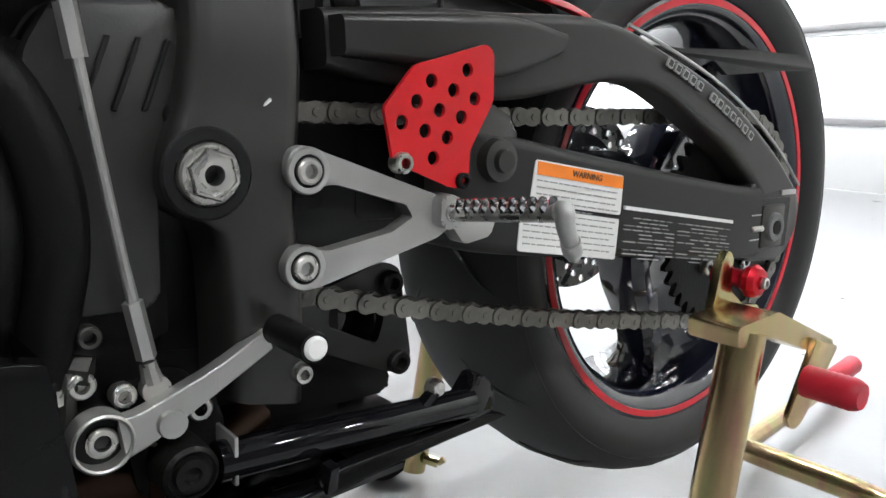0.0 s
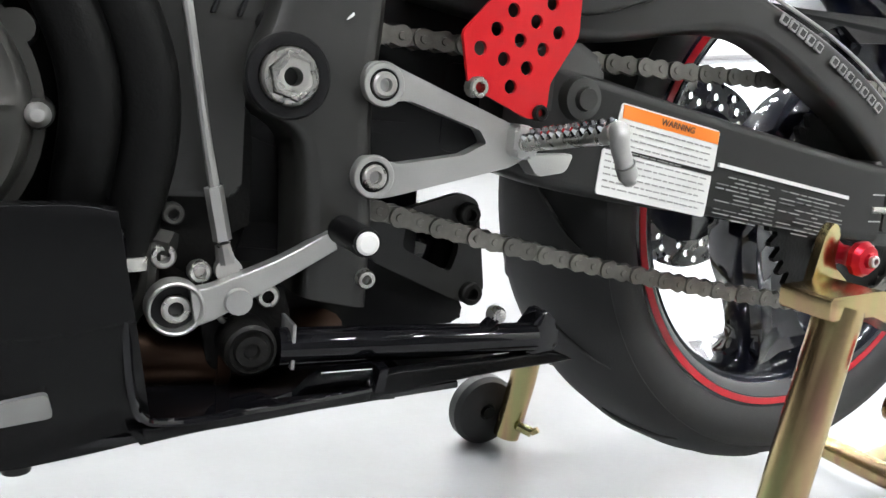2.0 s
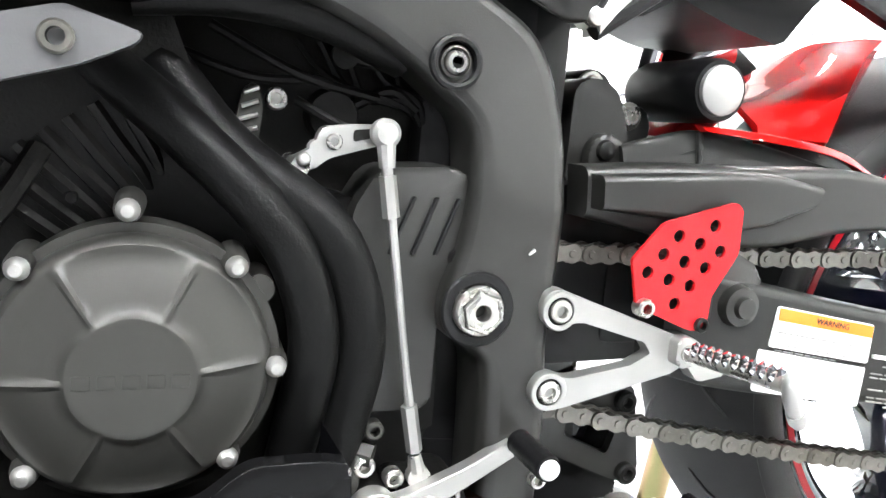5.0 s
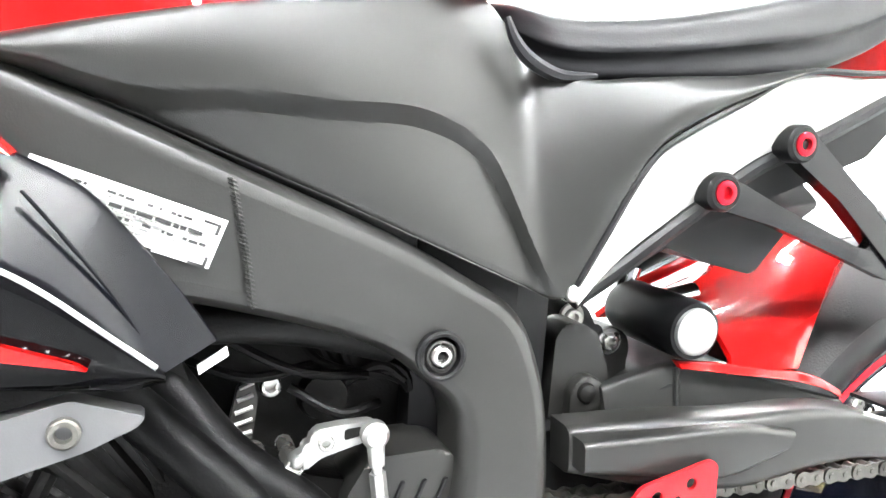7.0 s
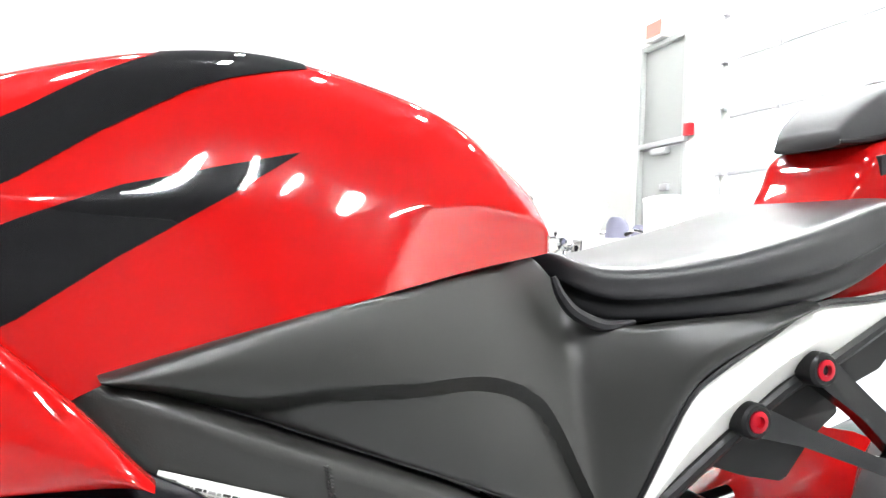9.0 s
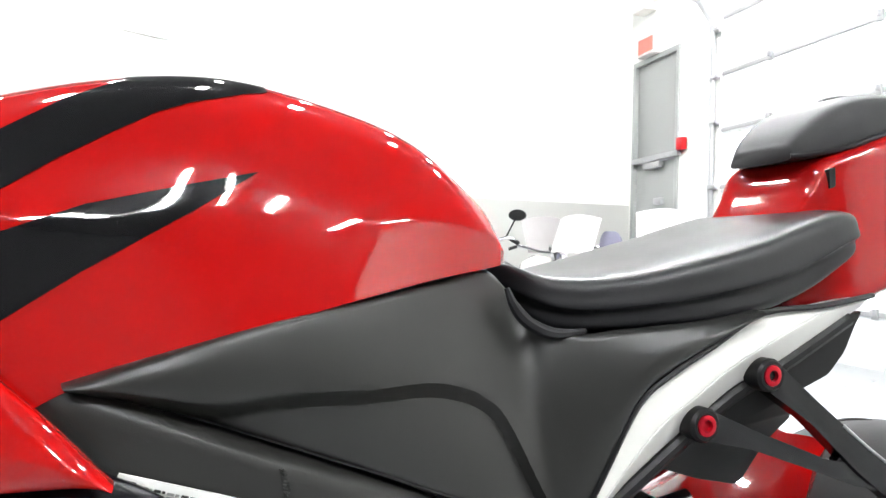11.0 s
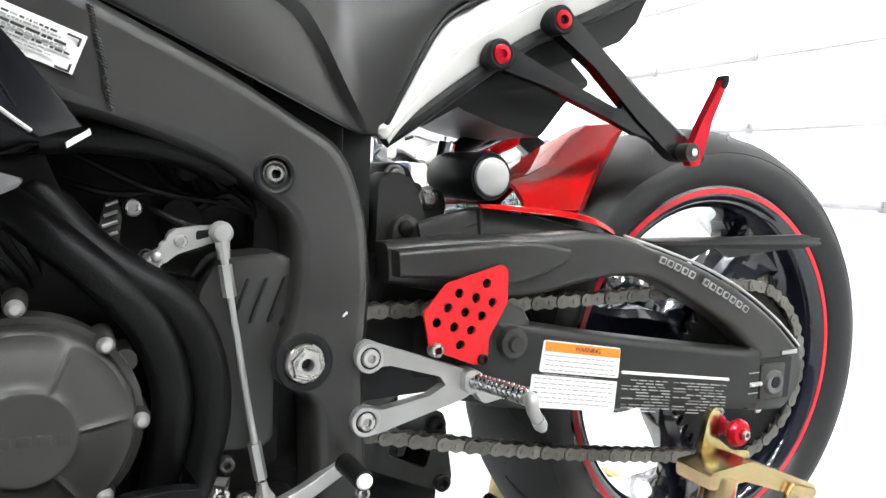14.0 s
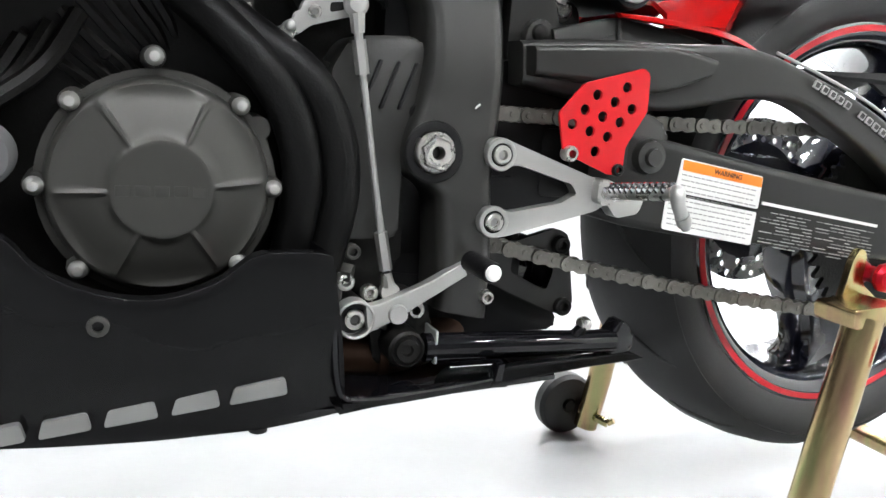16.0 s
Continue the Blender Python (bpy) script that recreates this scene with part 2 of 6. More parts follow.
def loft(rings, closed=True, caps=True):
    """A skin over rings of equally many points."""
    bm = bmesh.new()
    vs = [[bm.verts.new(Vector(p)) for p in ring] for ring in rings]
    k = len(vs[0])
    for a, b in zip(vs, vs[1:]):
        for i in range(k if closed else k - 1):
            bm.faces.new((a[i], a[(i + 1) % k], b[(i + 1) % k], b[i]))
    if caps and closed:
        bm.faces.new(vs[0][::-1])
        bm.faces.new(vs[-1])
    return bm


def tube(path, r, n=12, smooth=0):
    """A round bar or pipe along a path; r is one radius or one for each point."""
    rr = r if isinstance(r, (list, tuple)) else [r] * len(path)
    if smooth:
        rows = spline([(*p, q) for p, q in zip(path, rr)], smooth)
        path, rr = [tuple(q[:3]) for q in rows], [q[3] for q in rows]
    p = [Vector([float(c) for c in q]) for q in path]
    rr = [float(c) for c in rr]
    rings, side = [], None
    for i, c in enumerate(p):
        d = (p[min(i + 1, len(p) - 1)] - p[max(i - 1, 0)]).normalized()
        if side is None:
            side = d.cross(Vector((0.3, 0.2, 1))).normalized()
        side = (side - d * side.dot(d)).normalized()
        up = d.cross(side)
        rings.append([c + rr[i] * (side * math.cos(2 * math.pi * j / n) + up * math.sin(2 * math.pi * j / n)) for j in range(n)])
    return loft(rings)


def lathe(profile, n=32, closed=False):
    """A profile of (radius, y) turned round the y axis."""
    rings = [[(r * math.cos(2 * math.pi * j / n), y, r * math.sin(2 * math.pi * j / n)) for j in range(n)] for r, y in profile]
    bm = loft(rings, caps=not closed)
    if closed:
        bm.verts.ensure_lookup_table()
        m = len(profile)
        for j in range(n):
            a, b = (m - 1) * n, 0
            bm.faces.new((bm.verts[a + j], bm.verts[a + (j + 1) % n], bm.verts[b + (j + 1) % n], bm.verts[b + j]))
    return bm


def pair(name, bm, material, parent=None, label="", smooth=35):
    """A part of the left side, and its twin on the right side."""
    twin = mirrored(bm, YC)
    left = part(name, bm, material, parent, label, smooth)
    part(name, twin, material, parent, label, smooth)
    return left


def at(x, y, z):
    return Matrix.Translation((x, y, z))


def slab(stations, thick, r, sub=4, across=12, crease=None, bow=0.0):
    """A thick curved panel between two edges; a station is the upper edge's and the lower edge's place."""
    rows = spline([(*u, *w) for u, w in stations], sub)
    cr = spline([(c,) for c in crease], sub) if crease else None
    rings = []
    for k, q in enumerate(rows):
        u, w = Vector([float(c) for c in q[:3]]), Vector([float(c) for c in q[3:]])
        span = (w - u).length or 1e-6
        mid = [i / across for i in range(1, across)]
        if cr is not None:
            c = min(1.0, max(0.0, float(cr[k][0])))
            mid += [c * 0.999, min(1.0, c + 0.012 / span)]
        fixed = [0.0] + [min(0.45, r / span * f) for f in (0.12, 0.45, 1.0)] + mid + [1 - min(0.45, r / span * f) for f in (1.0, 0.45, 0.12)] + [1.0]
        fixed.sort()
        front, back = [], []
        for s in fixed:
            e = min(s, 1 - s) * span
            inset = 0.0 if e >= r else r - math.sqrt(max(0.0, r * r - (r - e) ** 2))
            step = 0.0
            if cr is not None:
                c = float(cr[k][0])
                x = (s - c) * span / 0.012
                step = 0.011 * min(1.0, max(0.0, x)) * min(1.0, max(0.0, (1 - c) * 6))
            p = u.lerp(w, s)
            front.append((p.x, p.y + inset + step - bow * math.sin(math.pi * s) ** 0.8, p.z))
        back = [(u.lerp(w, s).x, u.lerp(w, s).y + thick, u.lerp(w, s).z) for s in reversed(fixed)]
        rings.append(front + back)
    return loft(rings)


def bolt(x, y, z, r, parent, material=None, head=0.006, dome=False, name="bolt", label=""):
    """A socket-head bolt whose head looks to -y."""
    if dome:
        prof = [(r * 0.02, -head), (r * 0.5, -head * 0.93), (r * 0.85, -head * 0.6), (r, 0.0), (r, 0.004)]
    else:
        prof = [(r * 0.02, head * 0.2), (r * 0.50, head * 0.2), (r * 0.53, -head), (r * 0.84, -head), (r, -head * 0.75), (r, 0.004)]
    return part(name, moved(lathe(prof, 16), at(x, y, z)), material or STEEL, parent, label)


def ring_washer(x, y, z, r0, r1, depth, material, parent, name="washer"):
    prof = [(r0, 0.0), (r0, -depth), (r0 + (r1 - r0) * 0.2, -depth * 1.15), (r1 - (r1 - r0) * 0.2, -depth), (r1, -depth * 0.5), (r1, 0.0)]
    return part(name, moved(lathe(prof, 28, closed=True), at(x, y, z)), material, parent)

# ---- the hall ----
# the hall stands a little askew to the motorcycle: u runs along the wall of the roller door, v into the hall
HALL = pose(5.57, 0, 0, 0, 0, -5.3)
CORNER, SOUTH, WEST, HIGH = 9.22, -8.0, -15.0, 6.0


def hall(bm):
    return moved(bm, HALL)


def structure(name, bm, material, label=""):
    return tagged(part(name, hall(bm), material), label, kind="structure")


structure("floor", box(WEST - 0.3, 0.3, SOUTH - 0.3, CORNER + 0.3, -0.2, 0.0), FLOOR, "smooth grey epoxy-coated concrete floor")
structure("ceiling", box(WEST, 0.0, SOUTH, CORNER, HIGH, HIGH + 0.2), CEILING, "plain grey ceiling")
structure("wall_north", box(WEST, 0.3, CORNER, CORNER + 0.25, 1.78, HIGH), WALL, "white painted wall above a grey band")
structure("wall_north_base", box(WEST, 0.3, CORNER - 0.012, CORNER + 0.25, 0.0, 1.78, 0.004), WAINSCOT, "grey painted lower wall band")
structure("wall_south", box(WEST, 0.3, SOUTH - 0.25, SOUTH, 0.0, HIGH), BACKWALL, "plain dark grey wall")
structure("wall_west", box(WEST - 0.25, WEST, SOUTH, CORNER, 0.0, HIGH), BACKWALL, "plain dark grey wall")
# east wall with the roller door's opening and the door beside it
DOOR0, DOOR1, DTOP = 7.92, 9.12, 3.84
G0, G1, GTOP = 0.15, 7.04, 4.62
POSTS = (0.15, 1.65, 3.15, 4.65, 6.15, 7.04)
structure("wall_east", join(box(0.0, 0.25, SOUTH, G0, 0, HIGH), box(0.0, 0.25, G0, G1, GTOP, HIGH), box(0.0, 0.25, G1, DOOR0, 0, HIGH),
                            box(0.0, 0.25, DOOR0, DOOR1, DTOP, HIGH), box(0.0, 0.25, DOOR1, CORNER, 0, HIGH)), WALL, "white painted wall round the roller door")
structure("backdrop", box(2.4, 2.5, SOUTH - 6, CORNER + 3, -1.0, 7.0), OUTSIDE, "bright daylight outside")

# sectional roller door: seven rows of sections, three of them glazed
rd = thing("roller_door", HALL @ Vector((0.06, 1.5, 0)), "white sectional overhead door with three glazed rows", "garage door")
rd["kind"] = "structure"
SEAMS = (0.0, 0.505, 1.19, 1.875, 2.56, 3.245, 3.93, 4.615)
for k in range(7):
    z0, z1 = SEAMS[k] + 0.006, SEAMS[k + 1] - 0.006
    if k in (1, 2, 3):
        bars = [box(0.02, 0.07, G0, G1, z0, z0 + 0.06, 0.004), box(0.02, 0.07, G0, G1, z1 - 0.06, z1, 0.004)]
        for c in POSTS:
            bars.append(box(0.022, 0.068, max(G0, c - 0.03), min(G1, c + 0.03), z0 + 0.059, z1 - 0.059))
        sec = part("section", hall(join(*bars)), SECTION, rd)
        for c, e in zip(POSTS, POSTS[1:]):
            g = part("pane", hall(box(0.042, 0.046, c + 0.031, e - 0.031, z0 + 0.06, z1 - 0.06)), GLASS, sec)
            g.visible_shadow = False
    else:
        sec = part("section", hall(box(0.02, 0.07, G0, G1, z0, z1, 0.006)), SECTION, rd)
    if k:
        part("seam_rail", hall(box(0.006, 0.021, G0, G1, z0 - 0.030, z0 + 0.016, 0.004)), TRACK, rd)
        for c in POSTS[1:-1]:
            part("hinge", hall(join(box(-0.012, 0.008, c - 0.035, c + 0.035, z0 - 0.05, z0 + 0.05, 0.004), box(-0.05, -0.008, c - 0.016, c + 0.016, z0 - 0.012, z0 + 0.045, 0.004))), TRACK, rd)
# track beside the door, curving into the hall
tr = thing("door_track", HALL @ Vector((-0.05, 7.12, 0)), "galvanised steel track of the overhead door", "door track")
line = [(-0.05, 7.13, 0.02), (-0.05, 7.13, 2.0), (-0.05, 7.13, 3.62), (-0.10, 7.13, 3.90), (-0.28, 7.13, 4.12), (-0.55, 7.13, 4.22), (-3.0, 7.13, 4.26)]
part("rail", hall(tube(line, 0.032, 8)), TRACK, tr)
for z in (0.505, 1.19, 1.875, 2.66, 3.21, 3.79):
    part("bracket", hall(join(box(-0.04, 0.0, 7.06, 7.23, z - 0.03, z + 0.03, 0.005), box(-0.09, -0.03, 7.01, 7.11, z - 0.02, z + 0.02, 0.005))), TRACK, tr)
part("jamb", hall(box(-0.03, 0.0, 7.23, 7.37, 0.0, 4.4, 0.005)), SECTION, tr)
part("conduit", hall(tube([(-0.03, 7.6, 0.4), (-0.03, 7.6, 5.3)], 0.02, 8)), WALL, tr)

part("wall_conduit", hall(join(tube([(-7.06, CORNER - 0.03, 2.2), (-7.06, CORNER - 0.03, 5.9)], 0.014, 8), tube([(-6.45, CORNER - 0.03, 3.57), (-6.43, CORNER - 0.03, 5.9)], 0.014, 8), tube([(-6.45, CORNER - 0.03, 3.57), (-7.06, CORNER - 0.03, 3.64)], 0.012, 8))), WALL, tr)

# tall grey door with a header bar, closer and transom
dr = thing("door_1", HALL @ Vector((0.0, 8.5, 0)), "tall closed grey steel door with a panel above it", "door")
dr["kind"] = "structure"
part("leaf", hall(box(0.03, 0.08, DOOR0 + 0.07, DOOR1 - 0.07, 0.0, 2.35, 0.003)), DOORGREY, dr)
part("transom", hall(box(0.03, 0.08, DOOR0 + 0.07, DOOR1 - 0.07, 2.44, DTOP - 0.07, 0.003)), DOORGREY, dr)
part("frame", hall(join(box(-0.03, 0.1, DOOR0, DOOR0 + 0.07, 0, DTOP, 0.004), box(-0.03, 0.1, DOOR1 - 0.07, DOOR1, 0, DTOP, 0.004),
                        box(-0.03, 0.1, DOOR0 + 0.07, DOOR1 - 0.07, DTOP - 0.07, DTOP, 0.004))), DOORGREY, dr)
part("header_bar", hall(box(-0.06, 0.09, DOOR0 - 0.05, DOOR1 - 0.05, 2.36, 2.43, 0.006)), TRACK, dr)
part("closer", hall(join(box(-0.08, 0.02, 8.3, 8.7, 2.25, 2.34, 0.02))), TRACK, dr)
part("lock", hall(box(-0.03, 0.03, 8.3, 8.5, 1.75, 1.84, 0.01)), TRACK, dr)
al = part("alarm_box", hall(box(-0.09, -0.01, 7.72, 7.86, 2.42, 2.58, 0.01)), RED_POWDER, dr, "small red alarm box")
ex = thing("exit_sign", HALL @ Vector((-0.08, 8.7, 4.15)), "lit red exit sign in a white box", "exit sign")
part("housing", hall(box(-0.12, 0.0, 8.40, 8.86, 3.85, 4.13, 0.01)), WALL, ex)
part("face", hall(box(-0.128, -0.119, 8.44, 8.82, 3.89, 4.09)), EXIT, ex)
part("emergency_lamp", hall(join(box(-0.2, 0.0, 8.55, 8.9, 4.48, 4.58, 0.01), moved(lathe([(0.01, -0.05), (0.06, -0.05), (0.07, 0.03), (0.02, 0.06)], 14), at(-0.12, 8.6, 4.66)))), WALL, ex)


# rows of fluorescent lamps under the ceiling, running the length of the hall
# the unseen row at 5.2 is added to brighten the north wall
for row, step, count, wide, long in ((-4.9, 0.80, 14, 0.046, 0.25), (1.6, 1.55, 6, 0.075, 0.32), (5.2, 1.55, 6, 0.075, 0.32)):
    for k in range(count):
        u = -0.9 - step * k
        lamp = thing("ceiling_lamp", HALL @ Vector((u, row, HIGH - 0.1)), "lit fluorescent lamp with a white housing on the ceiling", "ceiling lamp", "lamps on the ceiling")
        part("housing", hall(box(u - wide - 0.03, u + wide + 0.03, row - long - 0.04, row + long + 0.04, HIGH - 0.06, HIGH - 0.004, 0.01)), WALL, lamp)
        part("tube", hall(box(u - wide, u + wide, row - long, row + long, HIGH - 0.09, HIGH - 0.061)), TUBE_LIGHT, lamp)

# ---- the motorcycle: x to its rear, its left side looks to -y ----
YC = 0.03
AX, AZ = 0.566, 0.410
bike = thing("motorcycle", (0.15, YC, 0.0), "red, black and white sport motorcycle on a rear paddock stand", "motorcycle")


# main frame spar: from the steering head back and down to the swingarm pivot
FRAME = [((-0.52, -0.105, 0.905), (-0.52, -0.105, 0.77)), ((-0.40, -0.128, 0.848), (-0.40, -0.132, 0.725)), ((-0.315, -0.142, 0.814), (-0.32, -0.146, 0.700)), ((-0.27, -0.148, 0.798), (-0.28, -0.15, 0.690)), ((-0.166, -0.137, 0.755), (-0.18, -0.137, 0.672)),
         ((-0.062, -0.112, 0.713), (-0.10, -0.118, 0.650)), ((0.0, -0.098, 0.682), (-0.058, -0.106, 0.632)), ((0.042, -0.098, 0.655), (-0.030, -0.106, 0.612)),
         ((0.061, -0.106, 0.605), (-0.009, -0.110, 0.592)), ((0.065, -0.116, 0.55), (-0.006, -0.118, 0.555)), ((0.063, -0.12, 0.51), (-0.011, -0.121, 0.515)),
         ((0.060, -0.123, 0.485), (-0.021, -0.124, 0.483)), ((0.058, -0.124, 0.455), (-0.019, -0.124, 0.458)), ((0.059, -0.125, 0.43), (0.006, -0.124, 0.438)),
         ((0.062, -0.125, 0.385), (0.011, -0.124, 0.40)), ((0.064, -0.12, 0.33), (0.014, -0.12, 0.34))]
pair("frame", slab(FRAME, 0.05, 0.014, 5, 12), SATIN, bike, "satin black cast aluminium frame spars")
bead = spline([(-0.1645, -0.1362, 0.746), (-0.1595, -0.1368, 0.722), (-0.1545, -0.1368, 0.698), (-0.1505, -0.1358, 0.672)], 5)
weld = part("weld_bead", tube(bead, 0.0009, 8), SATIN, bike)
for a, b in zip(bead, bead[1:]):
    for q in (0.25, 0.75):
        c = Vector([float(v) for v in a]).lerp(Vector([float(v) for v in b]), q)
        part("ripple", tube([c + Vector((-0.0026, 0.0004, 0.0010)), c + Vector((0, -0.0009, 0)), c + Vector((0.0026, 0.0004, -0.0010))], [0.0005, 0.0011, 0.0005], 6), SATIN, weld)
# boxes added in the hollow behind the frame and the panels, black for shade
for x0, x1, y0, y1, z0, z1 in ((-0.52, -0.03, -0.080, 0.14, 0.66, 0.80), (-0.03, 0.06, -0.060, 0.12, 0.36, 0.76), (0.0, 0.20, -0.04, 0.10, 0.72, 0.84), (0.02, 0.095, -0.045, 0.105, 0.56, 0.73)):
    part("hollow_filler", box(x0, x1, y0, y1, z0, z1, 0.015), PLASTIC, bike)

# swingarm pivot: recess, nut and hollow shaft
pv = part("pivot_nut", moved(lathe([(0.0170, 0.004), (0.0170, -0.0035), (0.0158, -0.005), (0.0135, -0.005), (0.0130, -0.0085), (0.0105, -0.0100), (0.0080, -0.0100), (0.0056, -0.0095), (0.0056, 0.004), (0.0002, 0.004)], 36), at(0.0, -0.126, 0.475)), STEEL, bike, "plated steel pivot nut")
part("castle_nut", moved(lathe([(0.0148, 0.0), (0.0148, -0.0065), (0.0138, -0.0080), (0.0124, -0.0080), (0.0124, 0.0)], 6, closed=True), at(0.0, -0.129, 0.475) @ Matrix.Rotation(0.3, 4, "Y")), STEEL, pv)
# black ring stands in for the shade of the recess round the nut
ring_washer(0.0, -0.1235, 0.475, 0.0185, 0.0255, 0.003, PLASTIC, pv, "pivot_shade")
# the bolt's recess is coloured black for the shade in it
fb = part("frame_bolt_recess", moved(lathe([(0.0175, 0.002), (0.0175, -0.003), (0.0155, -0.004), (0.0135, -0.003), (0.0130, 0.002), (0.0002, 0.002)], 28), at(-0.022, -0.105, 0.632)), PLASTIC, bike)
bolt(-0.022, -0.1035, 0.632, 0.0076, fb, STEEL, 0.006)
ring_washer(-0.022, -0.1025, 0.632, 0.0086, 0.0110, 0.004, ENGCOVER, fb)
part("scratch", prism([(0.0345, 0.5115), (0.0385, 0.5145), (0.0380, 0.5160), (0.0350, 0.5130)], -0.1242, -0.1215), PAPER, bike)

# identification plate, with printing that cannot be read
plate = part("identification_plate", slab([((-0.262, -0.1515, 0.7540), (-0.272, -0.1515, 0.7275)), ((-0.214, -0.1465, 0.7385), (-0.224, -0.1465, 0.7115)), ((-0.166, -0.1415, 0.7225), (-0.176, -0.1415, 0.6955))], 0.001, 0.0003, 4, 4), PAPER, bike, "white identification plate with small print")
rng = random.Random(4)
PA, PB = Vector((-0.2615, -0.1535, 0.7510)), Vector((-0.1695, -0.1437, 0.7203))
along = PB - PA
down = Vector((-0.0092, 0.0, -0.0250))


def plate_print(a, e, b, c, material):
    """A printed block on the plate: a to e along it, b to c down it."""
    q = PA + along * a + down * b
    r_, u_, v_ = PA + along * e + down * b, PA + along * e + down * c, PA + along * a + down * c
    part("print", prism([(q.x, q.z), (r_.x, r_.z), (u_.x, u_.z), (v_.x, v_.z)], q.y - 0.0003, q.y + 0.0003, warp=lambda x, z: (x - q.x) * along.y / along.x), material, plate)


for k in range(7):
    a = 0.10 if k else 0.16
    last = (0.84, 0.90, 0.92, 0.96, 0.96, 0.80, 0.88)[k]
    while a < last - 0.02:
        e = min(last, a + rng.uniform(0.012, 0.05) * (1.8 if k == 2 else 1.0))
        b = 0.06 + 0.105 * k + rng.uniform(-0.006, 0.006)
        plate_print(a, e, b, b + (0.058, 0.05, 0.075, 0.05, 0.06, 0.035, 0.035)[k], INK if k in (0, 2, 4) and rng.random() < 0.7 else GREYINK)
        a = e + rng.uniform(0.006, 0.014)
for a, e, b, c in ((0.0, 0.10, 0.0, 0.055), (0.0, 0.018, 0.055, 0.22), (0.90, 1.0, 0.0, 0.055), (0.982, 1.0, 0.055, 0.24), (0.90, 1.0, 0.90, 0.955), (0.982, 1.0, 0.72, 0.90), (0.40, 0.47, 0.90, 0.98), (0.62, 0.70, 0.90, 0.98)):
    plate_print(a, e, b, c, INK)

# grey side cover under the tank and the seat
CV = [((-0.295, -0.146, 0.806), (-0.290, -0.146, 0.800)), ((-0.232, -0.145, 0.824), (-0.226, -0.140, 0.781)), ((-0.167, -0.134, 0.841), (-0.166, -0.131, 0.758)), ((-0.108, -0.117, 0.853), (-0.100, -0.123, 0.733)),
      ((-0.045, -0.090, 0.867), (-0.045, -0.114, 0.711)), ((0.010, -0.053, 0.877), (0.010, -0.107, 0.689)), ((0.040, -0.045, 0.856), (0.045, -0.102, 0.675)), ((0.056, -0.066, 0.834), (0.066, -0.101, 0.668)),
      ((0.085, -0.085, 0.825), (0.084, -0.101, 0.680)), ((0.12, -0.095, 0.829), (0.107, -0.103, 0.733)), ((0.157, -0.101, 0.833), (0.128, -0.105, 0.774)), ((0.205, -0.102, 0.838), (0.163, -0.105, 0.800)), ((0.256, -0.102, 0.847), (0.248, -0.104, 0.841))]
CREASE = [0.45, 0.72, 0.56, 0.495, 0.475, 0.58, 0.82, 0.97, 1.05, 1.1, 1.1, 1.1, 1.1]
pair("side_cover", slab(CV, 0.012, 0.004, 6, 26, CREASE, bow=0.009), COVER, bike, "matte dark grey plastic side cover with a recessed triangle")
bolt(0.078, -0.099, 0.6735, 0.0074, bike, STEEL, 0.006, dome=True)

# red fuel tank
TANK = [(-0.56, 0.930, 0.131, 0.885, 0.140, 0.75), (-0.48, 0.935, 0.165, 0.885, 0.172, 0.735), (-0.42, 0.958, 0.172, 0.888, 0.182, 0.745), (-0.36, 0.986, 0.168, 0.895, 0.182, 0.765), (-0.28, 1.011, 0.154, 0.895, 0.174, 0.806),
        (-0.20, 1.020, 0.143, 0.900, 0.167, 0.830), (-0.12, 1.008, 0.129, 0.908, 0.150, 0.852), (-0.05, 0.985, 0.117, 0.913, 0.127, 0.868), (0.0, 0.945, 0.112, 0.906, 0.117, 0.878), (0.018, 0.923, 0.101, 0.895, 0.102, 0.881), (0.0290, 0.900, 0.078, 0.888, 0.076, 0.882), (0.0330, 0.889, 0.045, 0.886, 0.040, 0.883)]
TANK_ROWS = spline(TANK, 11)


def tank_push(x, z):
    """How far the tank's side lies in, on the face turned away behind the knee panel."""
    xr = float(np.interp(z, [0.87, 0.90, 0.922, 0.939, 0.963, 1.0], [-0.052, -0.054, -0.068, -0.081, -0.099, -0.125]))
    return 0.012 * min(0.06, max(0.0, x - xr))


def tank_ring(q):
    x, zt, ws, zs, wb, zb = [float(c) for c in q]
    half = [(0.0, zt), (0.33 * ws, zt - 0.02 * (zt - zs)), (0.556 * ws, zt - 0.10 * (zt - zs)), (0.722 * ws, zt - 0.27 * (zt - zs)), (0.833 * ws, zt - 0.50 * (zt - zs)), (0.93 * ws, zt - 0.78 * (zt - zs))]
    half += [(ws + (wb - ws) * q / 4, zs + (zb - zs) * q / 4) for q in range(5)]
    half = [(float(y), float(z)) for y, z in spline(half, 6)]
    half = [(y - min(0.35 * y, tank_push(x, z)) * min(1.0, max(0.0, y / max(ws, 0.01) * 2.6 - 1.2)), z) for y, z in half]
    left = [(x, YC - y, z) for y, z in half]
    right = [(x, YC + y, z) for y, z in half[:0:-1]]
    return left + right


part("fuel_tank", loft([tank_ring(q) for q in TANK_ROWS]), RED, bike, "glossy red fuel tank with black graphics", smooth=60)



